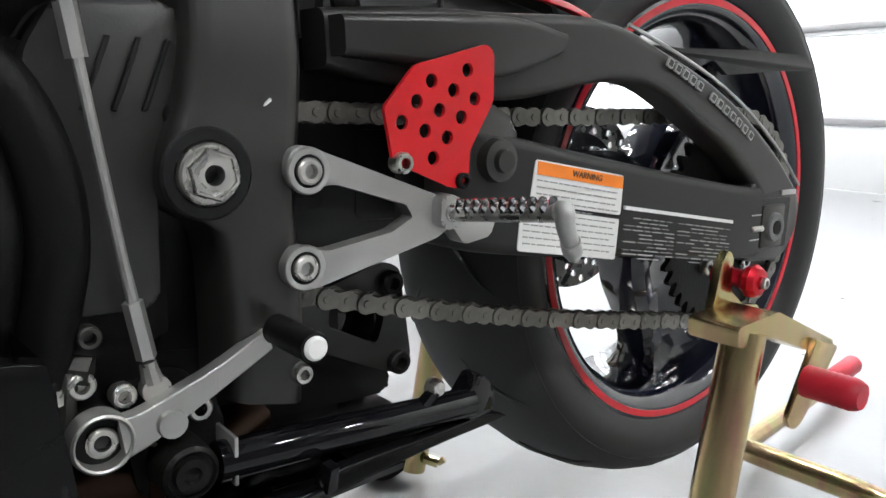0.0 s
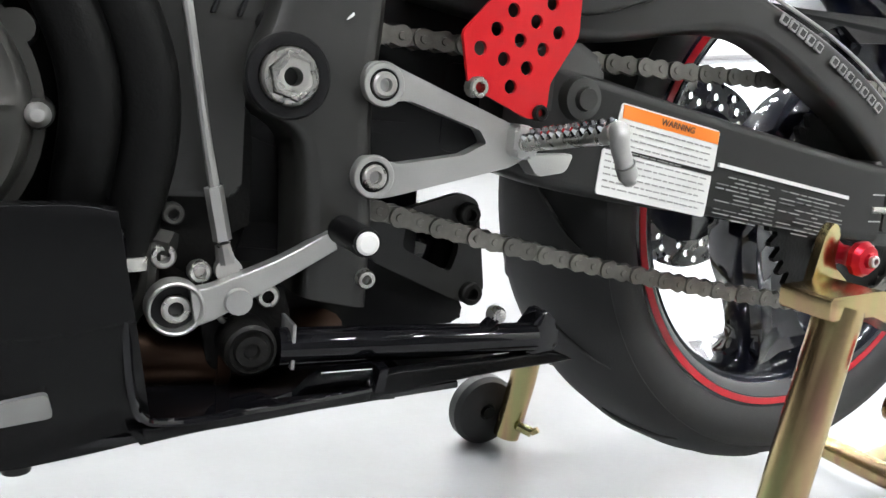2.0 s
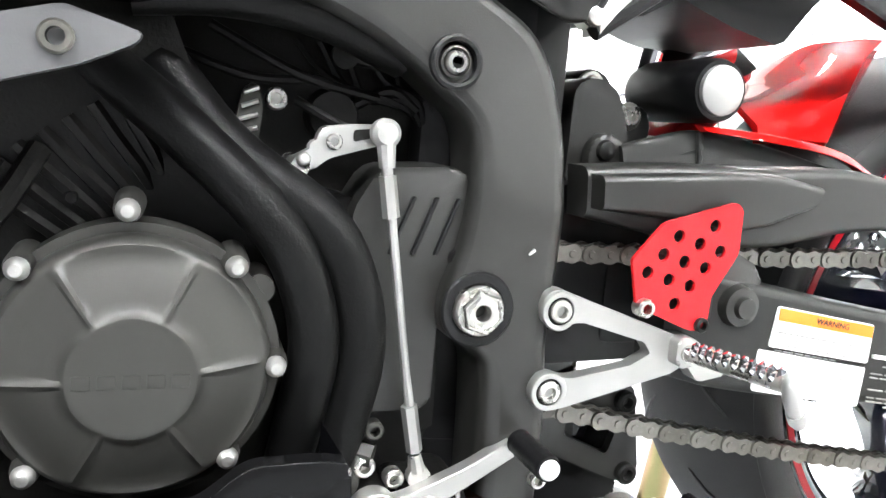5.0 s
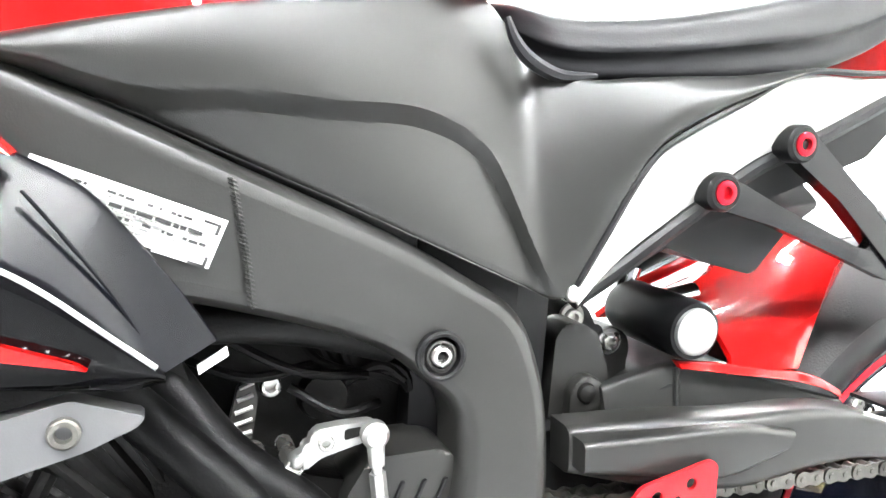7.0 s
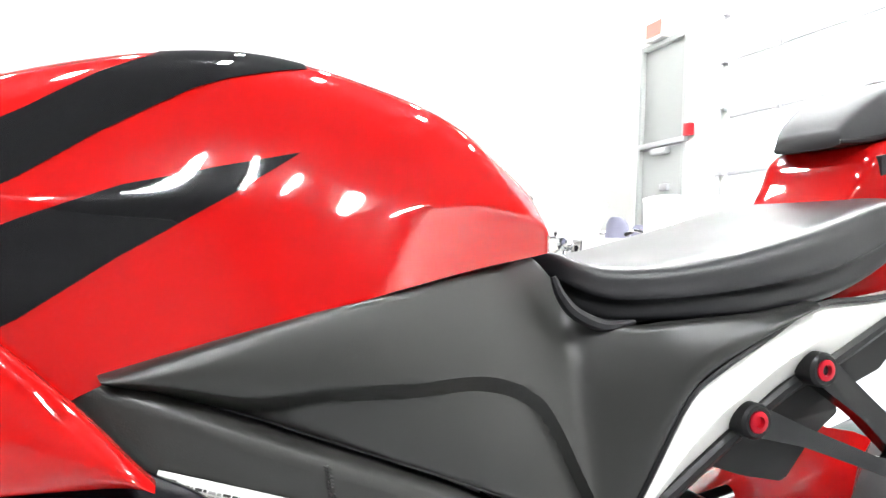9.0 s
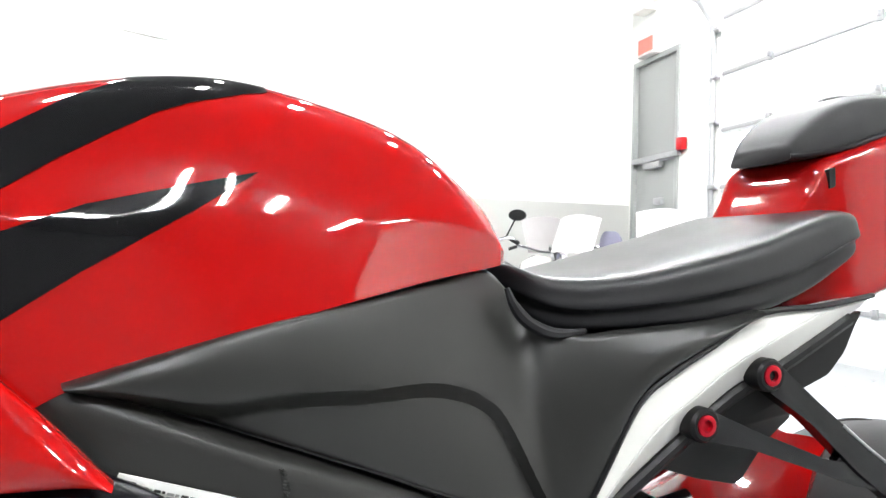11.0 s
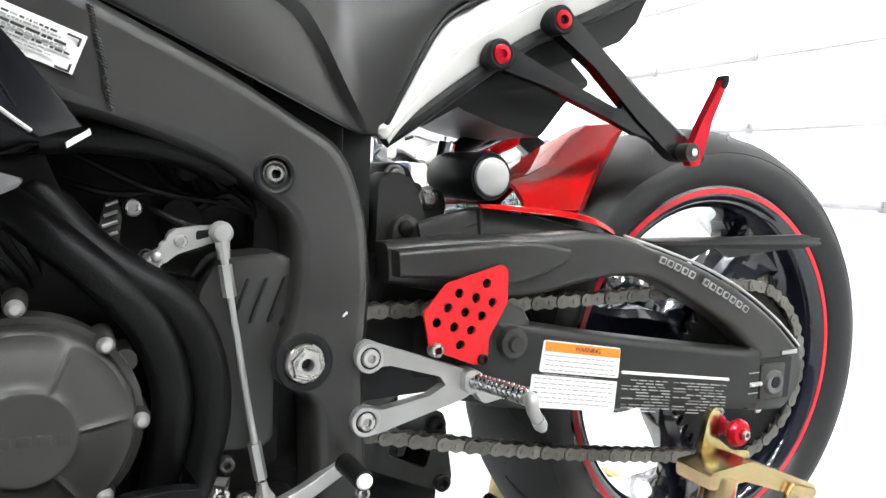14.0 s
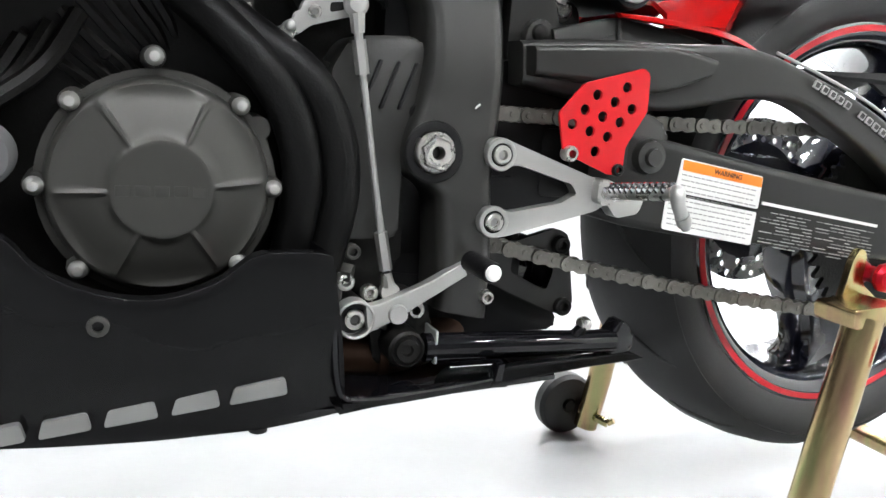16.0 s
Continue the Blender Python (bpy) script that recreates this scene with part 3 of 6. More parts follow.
def tank_decal(name, corners, material, side=-1):
    """A printed patch that lies on the tank inside a convex outline in x and z."""
    bm = loft([tank_ring(q) for q in TANK_ROWS])
    bmesh.ops.recalc_face_normals(bm, faces=bm.faces)
    cx, cz = sum(p[0] for p in corners) / len(corners), sum(p[1] for p in corners) / len(corners)
    for k in range(len(corners)):
        (x0, z0), (x1, z1) = corners[k], corners[(k + 1) % len(corners)]
        nx, nz = z1 - z0, x0 - x1
        if nx * (cx - x0) + nz * (cz - z0) > 0:
            nx, nz = -nx, -nz
        bmesh.ops.bisect_plane(bm, geom=bm.verts[:] + bm.edges[:] + bm.faces[:], plane_co=(x0, 0, z0), plane_no=(nx, 0, nz), clear_outer=True)
    gone = [f for f in bm.faces if (f.calc_center_median().y - YC) * side < 0.0]
    bmesh.ops.delete(bm, geom=gone, context="FACES")
    bm.normal_update()
    for v in bm.verts:
        v.co += v.normal * 0.0007
    return part(name, bm, material, bike, smooth=60)


STRIPE = [(-0.42, 0.858, 0.040), (-0.34, 0.911, 0.042), (-0.303, 0.940, 0.042), (-0.272, 0.961, 0.040), (-0.247, 0.977, 0.060), (-0.225, 0.987, 0.06), (-0.191, 0.998, 0.05), (-0.170, 1.004, 0.03)]
for sd in (-1, 1):
    tank_decal("black_graphic", [(-0.180, 0.940), (-0.230, 0.927), (-0.287, 0.911), (-0.287, 0.870), (-0.222, 0.911)], DECAL_BLACK, sd)
    tank_decal("black_graphic", [(-0.287, 0.911), (-0.336, 0.8895), (-0.42, 0.848), (-0.42, 0.790), (-0.335, 0.836), (-0.287, 0.870)], DECAL_BLACK, sd)
    for (x0, z0, h0), (x1, z1, h1) in zip(STRIPE, STRIPE[1:]):
        tank_decal("top_stripe", [(x0, z0), (x1, z1), (x1, z1 + h1), (x0, z0 + h0)], DECAL_BLACK, sd)

# rider's seat
SEAT = [(0.036, 0.884, 0.034, 0.866, 0.022), (0.048, 0.882, 0.062, 0.845, 0.05), (0.075, 0.873, 0.094, 0.828, 0.088), (0.12, 0.876, 0.114, 0.828, 0.110), (0.17, 0.886, 0.124, 0.832, 0.122), (0.225, 0.901, 0.128, 0.838, 0.125),
        (0.28, 0.917, 0.127, 0.848, 0.123), (0.33, 0.933, 0.122, 0.866, 0.119), (0.366, 0.943, 0.120, 0.886, 0.118), (0.386, 0.943, 0.117, 0.898, 0.115), (0.393, 0.938, 0.110, 0.908, 0.109)]
rings = []
for q in spline(SEAT, 5):
    x, zt, w, zb, wb = [float(c) for c in q]
    h = zt - zb
    half = [(0.0, zt), (0.45 * w, zt), (0.74 * w, zt - 0.015 * h), (0.90 * w, zt - 0.07 * h), (0.96 * w, zt - 0.20 * h), (0.985 * w, zt - 0.40 * h), (1.005 * w, zt - 0.57 * h), (0.975 * w, zt - 0.63 * h), (0.97 * wb, zt - 0.72 * h), (0.975 * wb, zt - 0.90 * h), (0.94 * wb, zb)]
    half = [tuple(p) for p in spline(half, 3)]
    rings.append([(x, YC - y, z) for y, z in half] + [(x, YC + y, z) for y, z in half[:0:-1]])
part("rider_seat", loft(rings), LEATHER, bike, "black vinyl rider's seat", smooth=60)

# red tail cowl
TAIL = [(0.340, 0.905, 0.066, 0.843), (0.355, 0.935, 0.071, 0.842), (0.376, 0.968, 0.077, 0.843), (0.394, 0.998, 0.083, 0.848), (0.435, 1.017, 0.088, 0.858), (0.50, 1.044, 0.088, 0.884), (0.57, 1.066, 0.078, 0.942), (0.615, 1.079, 0.070, 0.988), (0.66, 1.090, 0.060, 1.028), (0.75, 1.112, 0.040, 1.083), (0.845, 1.131, 0.012, 1.124)]
rings = []
for q in spline(TAIL, 5):
    x, zt, w, zb = [float(c) for c in q]
    h = zt - zb
    half = [(0.0, zt), (0.60 * w, zt - 0.005 * h), (0.82 * w, zt - 0.03 * h), (0.90 * w, zt - 0.10 * h), (0.935 * w, zt - 0.28 * h), (0.975 * w, zt - 0.52 * h), (w, zt - 0.78 * h), (0.985 * w, zb), (0.0, zb)]
    half = [tuple(p) for p in spline(half, 3)]
    rings.append([(x, YC - y, z) for y, z in half] + [(x, YC + y, z) for y, z in half[-2:0:-1]])
part("tail_cowl", loft(rings), RED, bike, "glossy red tail cowl", smooth=60)
part("cowl_slot", prism(fillet([(0.389, 0.986), (0.397, 0.988), (0.398, 0.969), (0.3905, 0.966)], 0.0015), -0.0475, -0.03), PLASTIC, bike)

# passenger pad on the cowl
PAD = [(0.371, 1.012, 0.044, 1.000), (0.385, 1.032, 0.056, 1.001), (0.410, 1.054, 0.066, 1.007), (0.432, 1.066, 0.070, 1.014), (0.456, 1.074, 0.072, 1.023), (0.500, 1.079, 0.070, 1.038), (0.549, 1.081, 0.060, 1.052), (0.600, 1.089, 0.052, 1.062), (0.65, 1.099, 0.045, 1.072), (0.765, 1.120, 0.024, 1.099)]
rings = []
for q in spline(PAD, 5):
    x, zt, w, zb = [float(c) for c in q]
    h = zt - zb
    half = [(0.0, zt), (0.55 * w, zt - 0.01 * h), (0.80 * w, zt - 0.10 * h), (0.92 * w, zt - 0.38 * h), (0.98 * w, zt - 0.72 * h), (w, zt - 0.95 * h), (0.96 * w, zb - 0.002), (0.55 * w, zb - 0.004), (0.0, zb - 0.004)]
    half = [tuple(p) for p in spline(half, 3)]
    rings.append([(x, YC - y, z) for y, z in half] + [(x, YC + y, z) for y, z in half[-2:0:-1]])
pad = part("passenger_pad", loft(rings), SUEDE, bike, "dark grey passenger seat pad", smooth=60)
# strap across the crown of the pad and a piping along its foot
part("strap", loft([[(x + 0.006 * math.cos(b), YC - w * math.cos(a), z + 0.0012 + 0.0028 * math.sin(b)) for b in [2 * math.pi * q / 8 for q in range(8)]] for a, w, x, z in [(math.pi * k / 16, 0.073, 0.470 + 0.075 * abs(math.cos(math.pi * k / 16)) ** 2, 1.0765 - 0.032 * abs(math.cos(math.pi * k / 16)) ** 3) for k in range(17)]]), LEATHER, pad)
part("piping", tube([(x, YC - w - 0.0005, zb + 0.001) for x, zt, w, zb in PAD], 0.0032, 8, 4), LEATHER, pad)

part("seat_edge", tube([(0.023, -0.070, 0.862), (0.029, -0.073, 0.847), (0.041, -0.076, 0.834), (0.064, -0.078, 0.8255), (0.092, -0.080, 0.828)], [0.0025, 0.0045, 0.0055, 0.0050, 0.0020], 8, 4), LEATHER, bike, "black welt at the front of the seat")

# underseat silencer and tail lens
SIL = [(0.565, 0.912, 0.035, 0.016), (0.60, 0.922, 0.050, 0.026), (0.66, 0.940, 0.057, 0.031), (0.72, 0.958, 0.059, 0.033), (0.745, 0.966, 0.058, 0.033), (0.756, 0.970, 0.057, 0.032), (0.757, 0.970, 0.050, 0.026), (0.750, 0.968, 0.045, 0.022)]
part("silencer", loft([[(x - h * 0.45 * math.sin(a), YC + w * math.cos(a), z + h * math.sin(a)) for a in [2 * math.pi * k / 28 for k in range(28)]] for x, z, w, h in [tuple(map(float, q)) for q in spline(SIL, 3)]]), SILENCER, bike, "brushed steel silencer under the tail", smooth=50)
# the lens has white paint in place of the light it reflects
pair("tail_lens", slab([((0.842, 0.018, 1.122), (0.824, 0.016, 1.106)), ((0.75, -0.014, 1.083), (0.730, -0.016, 1.056)), ((0.66, -0.034, 1.028), (0.644, -0.036, 1.002)), ((0.612, -0.044, 0.986), (0.603, -0.045, 0.970))], 0.02, 0.003, 4, 4), WHITE, bike, "tail light lens, white for the light it reflects")
part("silencer_cap", prism(fillet([(0.728, 0.936), (0.752, 0.944), (0.772, 0.975), (0.785, 1.012), (0.784, 1.040), (0.776, 1.050), (0.722, 1.046), (0.712, 1.010), (0.722, 0.968)], [0.006, 0.012, 0.02, 0.012, 0.006, 0.006, 0.008, 0.008, 0.006]), YC - 0.060, YC + 0.060, 0.016, 4), TITAN, bike, "blued grey cap at the end of the silencer")

# white rear subframe with a black edge
SUB = [((0.077, -0.099, 0.672), (0.082, -0.100, 0.667), (0.086, -0.094, 0.662)), ((0.098, -0.101, 0.712), (0.109, -0.104, 0.706), (0.122, -0.092, 0.699)), ((0.130, -0.102, 0.768), (0.148, -0.106, 0.750), (0.172, -0.090, 0.734)), ((0.160, -0.102, 0.790), (0.184, -0.106, 0.774), (0.205, -0.090, 0.757)),
       ((0.205, -0.101, 0.815), (0.226, -0.105, 0.800), (0.240, -0.089, 0.779)), ((0.256, -0.100, 0.842), (0.282, -0.103, 0.826), (0.286, -0.088, 0.797)), ((0.33, -0.094, 0.848), (0.338, -0.096, 0.846), (0.345, -0.084, 0.824)), ((0.405, -0.084, 0.858), (0.402, -0.084, 0.856), (0.395, -0.080, 0.848))]
sf = pair("subframe", slab([(u, m) for u, m, w in SUB], 0.03, 0.002, 5, 5), WHITE, bike, "white painted rear subframe")
pair("subframe_underside", slab([(m, w) for u, m, w in SUB], 0.025, 0.002, 5, 5), WHITE, sf)
part("subframe_edge", tube([(0.078, -0.101, 0.677), (0.097, -0.104, 0.715), (0.128, -0.105, 0.770), (0.158, -0.105, 0.793), (0.204, -0.104, 0.8175), (0.256, -0.103, 0.8445), (0.33, -0.097, 0.851), (0.405, -0.087, 0.861)], 0.0028, 6, 4), PLASTIC, bike)
part("undertail", prism(fillet([(0.115, 0.690), (0.19, 0.746), (0.25, 0.787), (0.33, 0.820), (0.402, 0.846), (0.392, 0.830), (0.380, 0.806), (0.360, 0.785), (0.31, 0.765), (0.24, 0.738), (0.20, 0.722), (0.125, 0.680)], 0.004), -0.078, 0.138, 0.005), PLASTIC, bike, "black undertail tray")
pair("frame_rail", tube([(0.083, -0.088, 0.665), (0.122, -0.090, 0.692), (0.172, -0.090, 0.728), (0.235, -0.088, 0.770), (0.29, -0.086, 0.794), (0.38, -0.08, 0.838)], 0.0075, 10, 4), PLASTIC, bike)
part("mud_tray", prism(fillet([(0.168, 0.712), (0.24, 0.752), (0.31, 0.770), (0.345, 0.742), (0.312, 0.718), (0.280, 0.679), (0.232, 0.688), (0.186, 0.702)], 0.005), -0.050, 0.11, 0.004), PLASTIC, bike, "black mud tray under the tail")

# passenger foot rest hanger: two arms, red bolts and a folded red peg
arm = pair("foot_rest_hanger", join(
    prism(fillet([(0.178, 0.751), (0.184, 0.763), (0.196, 0.764), (0.247, 0.743), (0.330, 0.713), (0.380, 0.703), (0.390, 0.690), (0.372, 0.684), (0.332, 0.698), (0.244, 0.727), (0.192, 0.738), (0.181, 0.740)], 0.007), -0.107, -0.095, 0.005, 3),
    prism(fillet([(0.246, 0.791), (0.252, 0.804), (0.266, 0.803), (0.316, 0.765), (0.376, 0.722), (0.436, 0.684), (0.442, 0.668), (0.434, 0.658), (0.418, 0.662), (0.364, 0.700), (0.304, 0.749), (0.256, 0.778)], 0.007), -0.110, -0.094, 0.005, 3),
    prism(fillet([(0.330, 0.700), (0.356, 0.724), (0.374, 0.715), (0.400, 0.694), (0.395, 0.678)], 0.006), -0.1065, -0.097, 0.002)), ARM_BLACK, bike, "black foot rest hanger")
# thin metal line standing in for the gleam on the black arm's bevel
part("arm_highlight", tube([(0.345, -0.1105, 0.7435), (0.376, -0.1105, 0.7215), (0.428, -0.1105, 0.6885)], 0.0014, 6, 3), ALU, arm)
for x, z in ((0.191, 0.751), (0.260, 0.791)):
    part("collar", moved(lathe([(0.0098, -0.006), (0.0125, -0.006), (0.0148, -0.003), (0.0148, 0.014), (0.0098, 0.014)], 28, closed=True), at(x, -0.106, z)), PLASTIC, arm)
    bolt(x, -0.1105, z, 0.0092, arm, RED_ANO, 0.003, label="red anodised bolt")
part("folded_peg", prism(fillet([(0.428, 0.655), (0.441, 0.656), (0.449, 0.678), (0.456, 0.704), (0.4775, 0.751), (0.4745, 0.756), (0.4695, 0.753), (0.441, 0.704), (0.432, 0.684), (0.424, 0.668)], 0.002), -0.124, -0.114, 0.002), RED_ANO, arm, "red folded foot rest")
part("peg_toe", prism(fillet([(0.4655, 0.743), (0.4725, 0.740), (0.4780, 0.751), (0.4745, 0.757), (0.4690, 0.754)], 0.002), -0.1255, -0.1125, 0.002), PLASTIC, arm)
part("peg_hinge", join(tube([(0.428, -0.126, 0.670), (0.428, -0.094, 0.670)], 0.010, 14), tube([(0.446, -0.120, 0.664), (0.450, -0.108, 0.664)], 0.005, 8)), SATIN, arm)
part("hinge_pin", tube([(0.4285, -0.1285, 0.670), (0.4285, -0.122, 0.670)], 0.0042, 10), STEEL, arm)

# frame slider with a pale cap
part("frame_slider", moved(lathe([(0.0002, 0.0), (0.0250, 0.0), (0.0268, 0.004), (0.0275, 0.030), (0.0275, 0.088), (0.024, 0.100), (0.012, 0.108), (0.0002, 0.110)], 32), at(0.208, -0.074, 0.636) @ Matrix.Diagonal((0.93, 1.0, 0.93, 1.0))), NYLON, bike, "black round slider")
part("slider_cap", moved(lathe([(0.0002, -0.003), (0.0180, -0.003), (0.0205, -0.0015), (0.0212, 0.002), (0.0212, 0.006), (0.0002, 0.006)], 32), at(0.208, -0.076, 0.636) @ Matrix.Diagonal((0.93, 1.0, 0.93, 1.0))), ALU, bike, "brushed aluminium cap")
# linkage plate between frame and swingarm, with its bolts and a lug
hp = part("hanger_plate", prism(fillet([(0.097, 0.556), (0.098, 0.626), (0.106, 0.637), (0.122, 0.637), (0.136, 0.629), (0.144, 0.610), (0.150, 0.592), (0.158, 0.556)], 0.005), -0.045, -0.010, 0.003), SATIN, bike, "dark grey linkage plate")
part("plate_back", prism(fillet([(0.108, 0.560), (0.110, 0.590), (0.115, 0.620), (0.121, 0.642), (0.132, 0.649), (0.147, 0.642), (0.158, 0.622), (0.172, 0.620), (0.186, 0.622), (0.193, 0.606), (0.190, 0.588), (0.200, 0.566), (0.190, 0.555), (0.120, 0.552)], 0.006), -0.008, 0.06, 0.003), SATIN, hp)
for x, z in ((0.131, 0.634), (0.170, 0.612)):
    ring_washer(x, -0.008, z, 0.0080, 0.0120, 0.003, STEEL, hp)
    bolt(x, -0.010, z, 0.0082, hp, STEEL, 0.005)
lug = part("lug", prism(fillet([(0.110, 0.558), (0.110, 0.586), (0.119, 0.596), (0.132, 0.596), (0.140, 0.586), (0.141, 0.558)], 0.005), -0.056, -0.040, 0.003), SATIN, hp)
bolt(0.1235, -0.056, 0.583, 0.0085, lug, ENGINE, 0.006, dome=True)

# shock absorber and reservoir seen behind the slider
part("shock_spring", tube([(0.155 + 0.026 * math.cos(k * 0.7), 0.03 + 0.026 * math.sin(k * 0.7), 0.46 + 0.0026 * k) for k in range(54)], 0.0055, 6), STEEL, bike)
part("shock_body", tube([(0.155, 0.03, 0.44), (0.155, 0.03, 0.60)], 0.016, 14), ALU, bike)
part("reservoir", tube([(0.245, 0.085, 0.652), (0.275, 0.085, 0.668), (0.330, 0.085, 0.692)], [0.016, 0.020, 0.020], 18), CHROME, bike, "bright metal damper reservoir")

part("cross_link", join(tube([(0.205, 0.03, 0.640), (0.212, 0.03, 0.672)], 0.010, 12), tube([(0.225, 0.0, 0.646), (0.262, 0.0, 0.654)], 0.009, 12)), CHROME, bike, "bright metal shock linkage")

# ---- rear wheel, swingarm and chain ----
wheel = part("rear_wheel", moved(lathe([(0.030, -0.055), (0.034, -0.05), (0.034, 0.05), (0.030, 0.055), (0.012, 0.055), (0.012, -0.055)], 32, closed=True), at(AX, YC, AZ)), RIM, bike, "black cast rear wheel with a red rim stripe")
tyre_prof = [(0.224, -0.074), (0.229, -0.080), (0.241, -0.086), (0.255, -0.0890), (0.266, -0.086), (0.277, -0.076), (0.287, -0.059), (0.2945, -0.034), (0.298, 0.0)]
tyre_prof = tyre_prof + [(r, -y) for r, y in tyre_prof[-2::-1]] + [(0.221, 0.066), (0.221, -0.066)]
part("tyre", moved(lathe(tyre_prof, 128, closed=True), at(AX, YC, AZ)), RUBBER, wheel, "wide black sport tyre", smooth=50)
shoulder = [(0.2668, -0.0865), (0.2780, -0.0768), (0.2880, -0.0596), (0.2955, -0.0343), (0.2990, 0.0), (0.2955, 0.0343), (0.2880, 0.0596), (0.2780, 0.0768), (0.2668, 0.0865)]
part("tread", moved(lathe(shoulder + [(r - 0.004, y * 0.97) for r, y in shoulder[::-1]], 128, closed=True), at(AX, YC, AZ)), TREAD, wheel, "worn tread", smooth=40)
for k in range(14):
    a = 2 * math.pi * k / 14
    for s_ in (-1, 1):
        line = []
        for j in range(7):
            q = j / 6
            y = s_ * (0.018 + 0.052 * q)
            r = float(np.interp(abs(y), [0.0, 0.0343, 0.0596, 0.0768], [0.2990, 0.2955, 0.2880, 0.2780])) + 0.0004
            line.append((AX + r * math.cos(a + 0.20 * q + 0.11 * (s_ + 1)), YC + y, AZ + r * math.sin(a + 0.20 * q + 0.11 * (s_ + 1))))
        part("tread_groove", tube(line, [0.0006, 0.0022, 0.0026, 0.0026, 0.0024, 0.0018, 0.0006], 6), INK, wheel)
rim_prof = [(0.198, -0.060), (0.205, -0.072), (0.214, -0.077), (0.226, -0.077), (0.229, -0.074), (0.222, -0.066), (0.216, -0.04), (0.212, 0.0), (0.216, 0.04), (0.222, 0.066), (0.229, 0.074), (0.226, 0.077), (0.214, 0.077), (0.205, 0.072), (0.198, 0.060), (0.196, 0.0)]
part("rim", moved(lathe(rim_prof, 128, closed=True), at(AX, YC, AZ)), RIM, wheel, "glossy black rim", smooth=50)
for s in (-1, 1):
    part("rim_stripe", moved(lathe([(0.2160, s * 0.0768), (0.2160, s * 0.0782), (0.2228, s * 0.0782), (0.2228, s * 0.0768)], 128, closed=True), at(AX, YC, AZ)), RED_TAPE, wheel, "red rim stripe")
SPOKE = [(0.022, 0.046, 0.036), (0.055, 0.050, 0.034), (0.085, 0.050, 0.032), (0.120, 0.042, 0.029), (0.160, 0.039, 0.027), (0.182, 0.050, 0.030), (0.196, 0.072, 0.038), (0.206, 0.094, 0.046)]
for k in range(3):
    rings = []
    for x, w, d in [tuple(map(float, q)) for q in spline(SPOKE, 3)]:
        rings.append([(x, -d, -w * 0.72), (x, -d * 0.72, -w * 0.94), (x, 0.0, -w), (x, d * 0.72, -w * 0.94), (x, d, -w * 0.72), (x, d * 0.55, 0.0), (x, d, w * 0.72), (x, d * 0.72, w * 0.94), (x, 0.0, w), (x, -d * 0.72, w * 0.94), (x, -d, w * 0.72), (x, -d * 0.60, 0.0)])
    part("spoke", moved(loft(rings), at(AX, YC, AZ) @ Matrix.Rotation(radians(120 * k + 73), 4, "Y")), RIM, wheel, smooth=40)
# brake disc on the far side, drilled through


def drilled(outer, inner, holes, r, y0, y1):
    """A ring-shaped plate with small round holes."""
    bm = bmesh.new()
    loops = [[(q * math.cos(2 * math.pi * k / 64), q * math.sin(2 * math.pi * k / 64)) for k in range(64)] for q in (outer, inner)]
    loops += [[(x + r * math.cos(2 * math.pi * k / 9), z + r * math.sin(2 * math.pi * k / 9)) for k in range(9)] for x, z in holes]
    edges = []
    for loop in loops:
        v = [bm.verts.new((x, y0, z)) for x, z in loop]
        edges += [bm.edges.new((v[i], v[(i + 1) % len(v)])) for i in range(len(v))]
    bmesh.ops.triangle_fill(bm, edges=edges, use_beauty=True)
    ext = bmesh.ops.extrude_face_region(bm, geom=bm.faces[:])
    for v in [g for g in ext["geom"] if isinstance(g, bmesh.types.BMVert)]:
        v.co.y = y1
    return bm


spots = []
for k in range(45):
    a, r = 2 * math.pi * k / 45, (0.086, 0.095, 0.104)[k % 3]
    spots.append((r * math.cos(a), r * math.sin(a)))
part("brake_disc", moved(drilled(0.112, 0.076, spots, 0.0044, 0.0, 0.003), at(AX, YC + 0.088, AZ)), STEEL, wheel, "drilled steel brake disc")
part("disc_carrier", moved(lathe([(0.03, 0.0), (0.08, 0.0), (0.08, 0.006), (0.03, 0.006)], 32, closed=True), at(AX, YC + 0.087, AZ)), RIM, wheel)
# sprocket
CY = -0.086
teeth = []
for k in range(42 * 4):
    r = (0.0985, 0.0985, 0.1085, 0.1085)[k % 4]
    a = 2 * math.pi * (k + 0.5) / (42 * 4)
    teeth.append((r * math.cos(a), r * math.sin(a)))
spr = part("rear_sprocket", moved(prism(teeth, -0.003, 0.003), at(AX, CY, AZ)), ENGINE, wheel)
part("sprocket_carrier", moved(lathe([(0.0002, 0.0), (0.075, 0.0), (0.070, 0.03), (0.0002, 0.03)], 32), at(AX, CY + 0.004, AZ)), RIM, wheel)
for k in range(5):
    a = 2 * math.pi * k / 5 + 0.3
    bolt(AX + 0.058 * math.cos(a), CY - 0.004, AZ + 0.058 * math.sin(a), 0.008, spr, STEEL, 0.006, name="nut")

# chain: round the rear sprocket and the hidden front sprocket
PITCH, R2, R1 = 0.015875, 42 * 0.015875 / (2 * math.pi), 0.0475
FX, FZ = -0.012, 0.462
dx, dz = AX - FX, AZ - FZ
dist = math.hypot(dx, dz)
lean, open_ = math.atan2(dz, dx), math.asin((R2 - R1) / math.hypot(dx, dz))
run = dist * math.cos(open_)


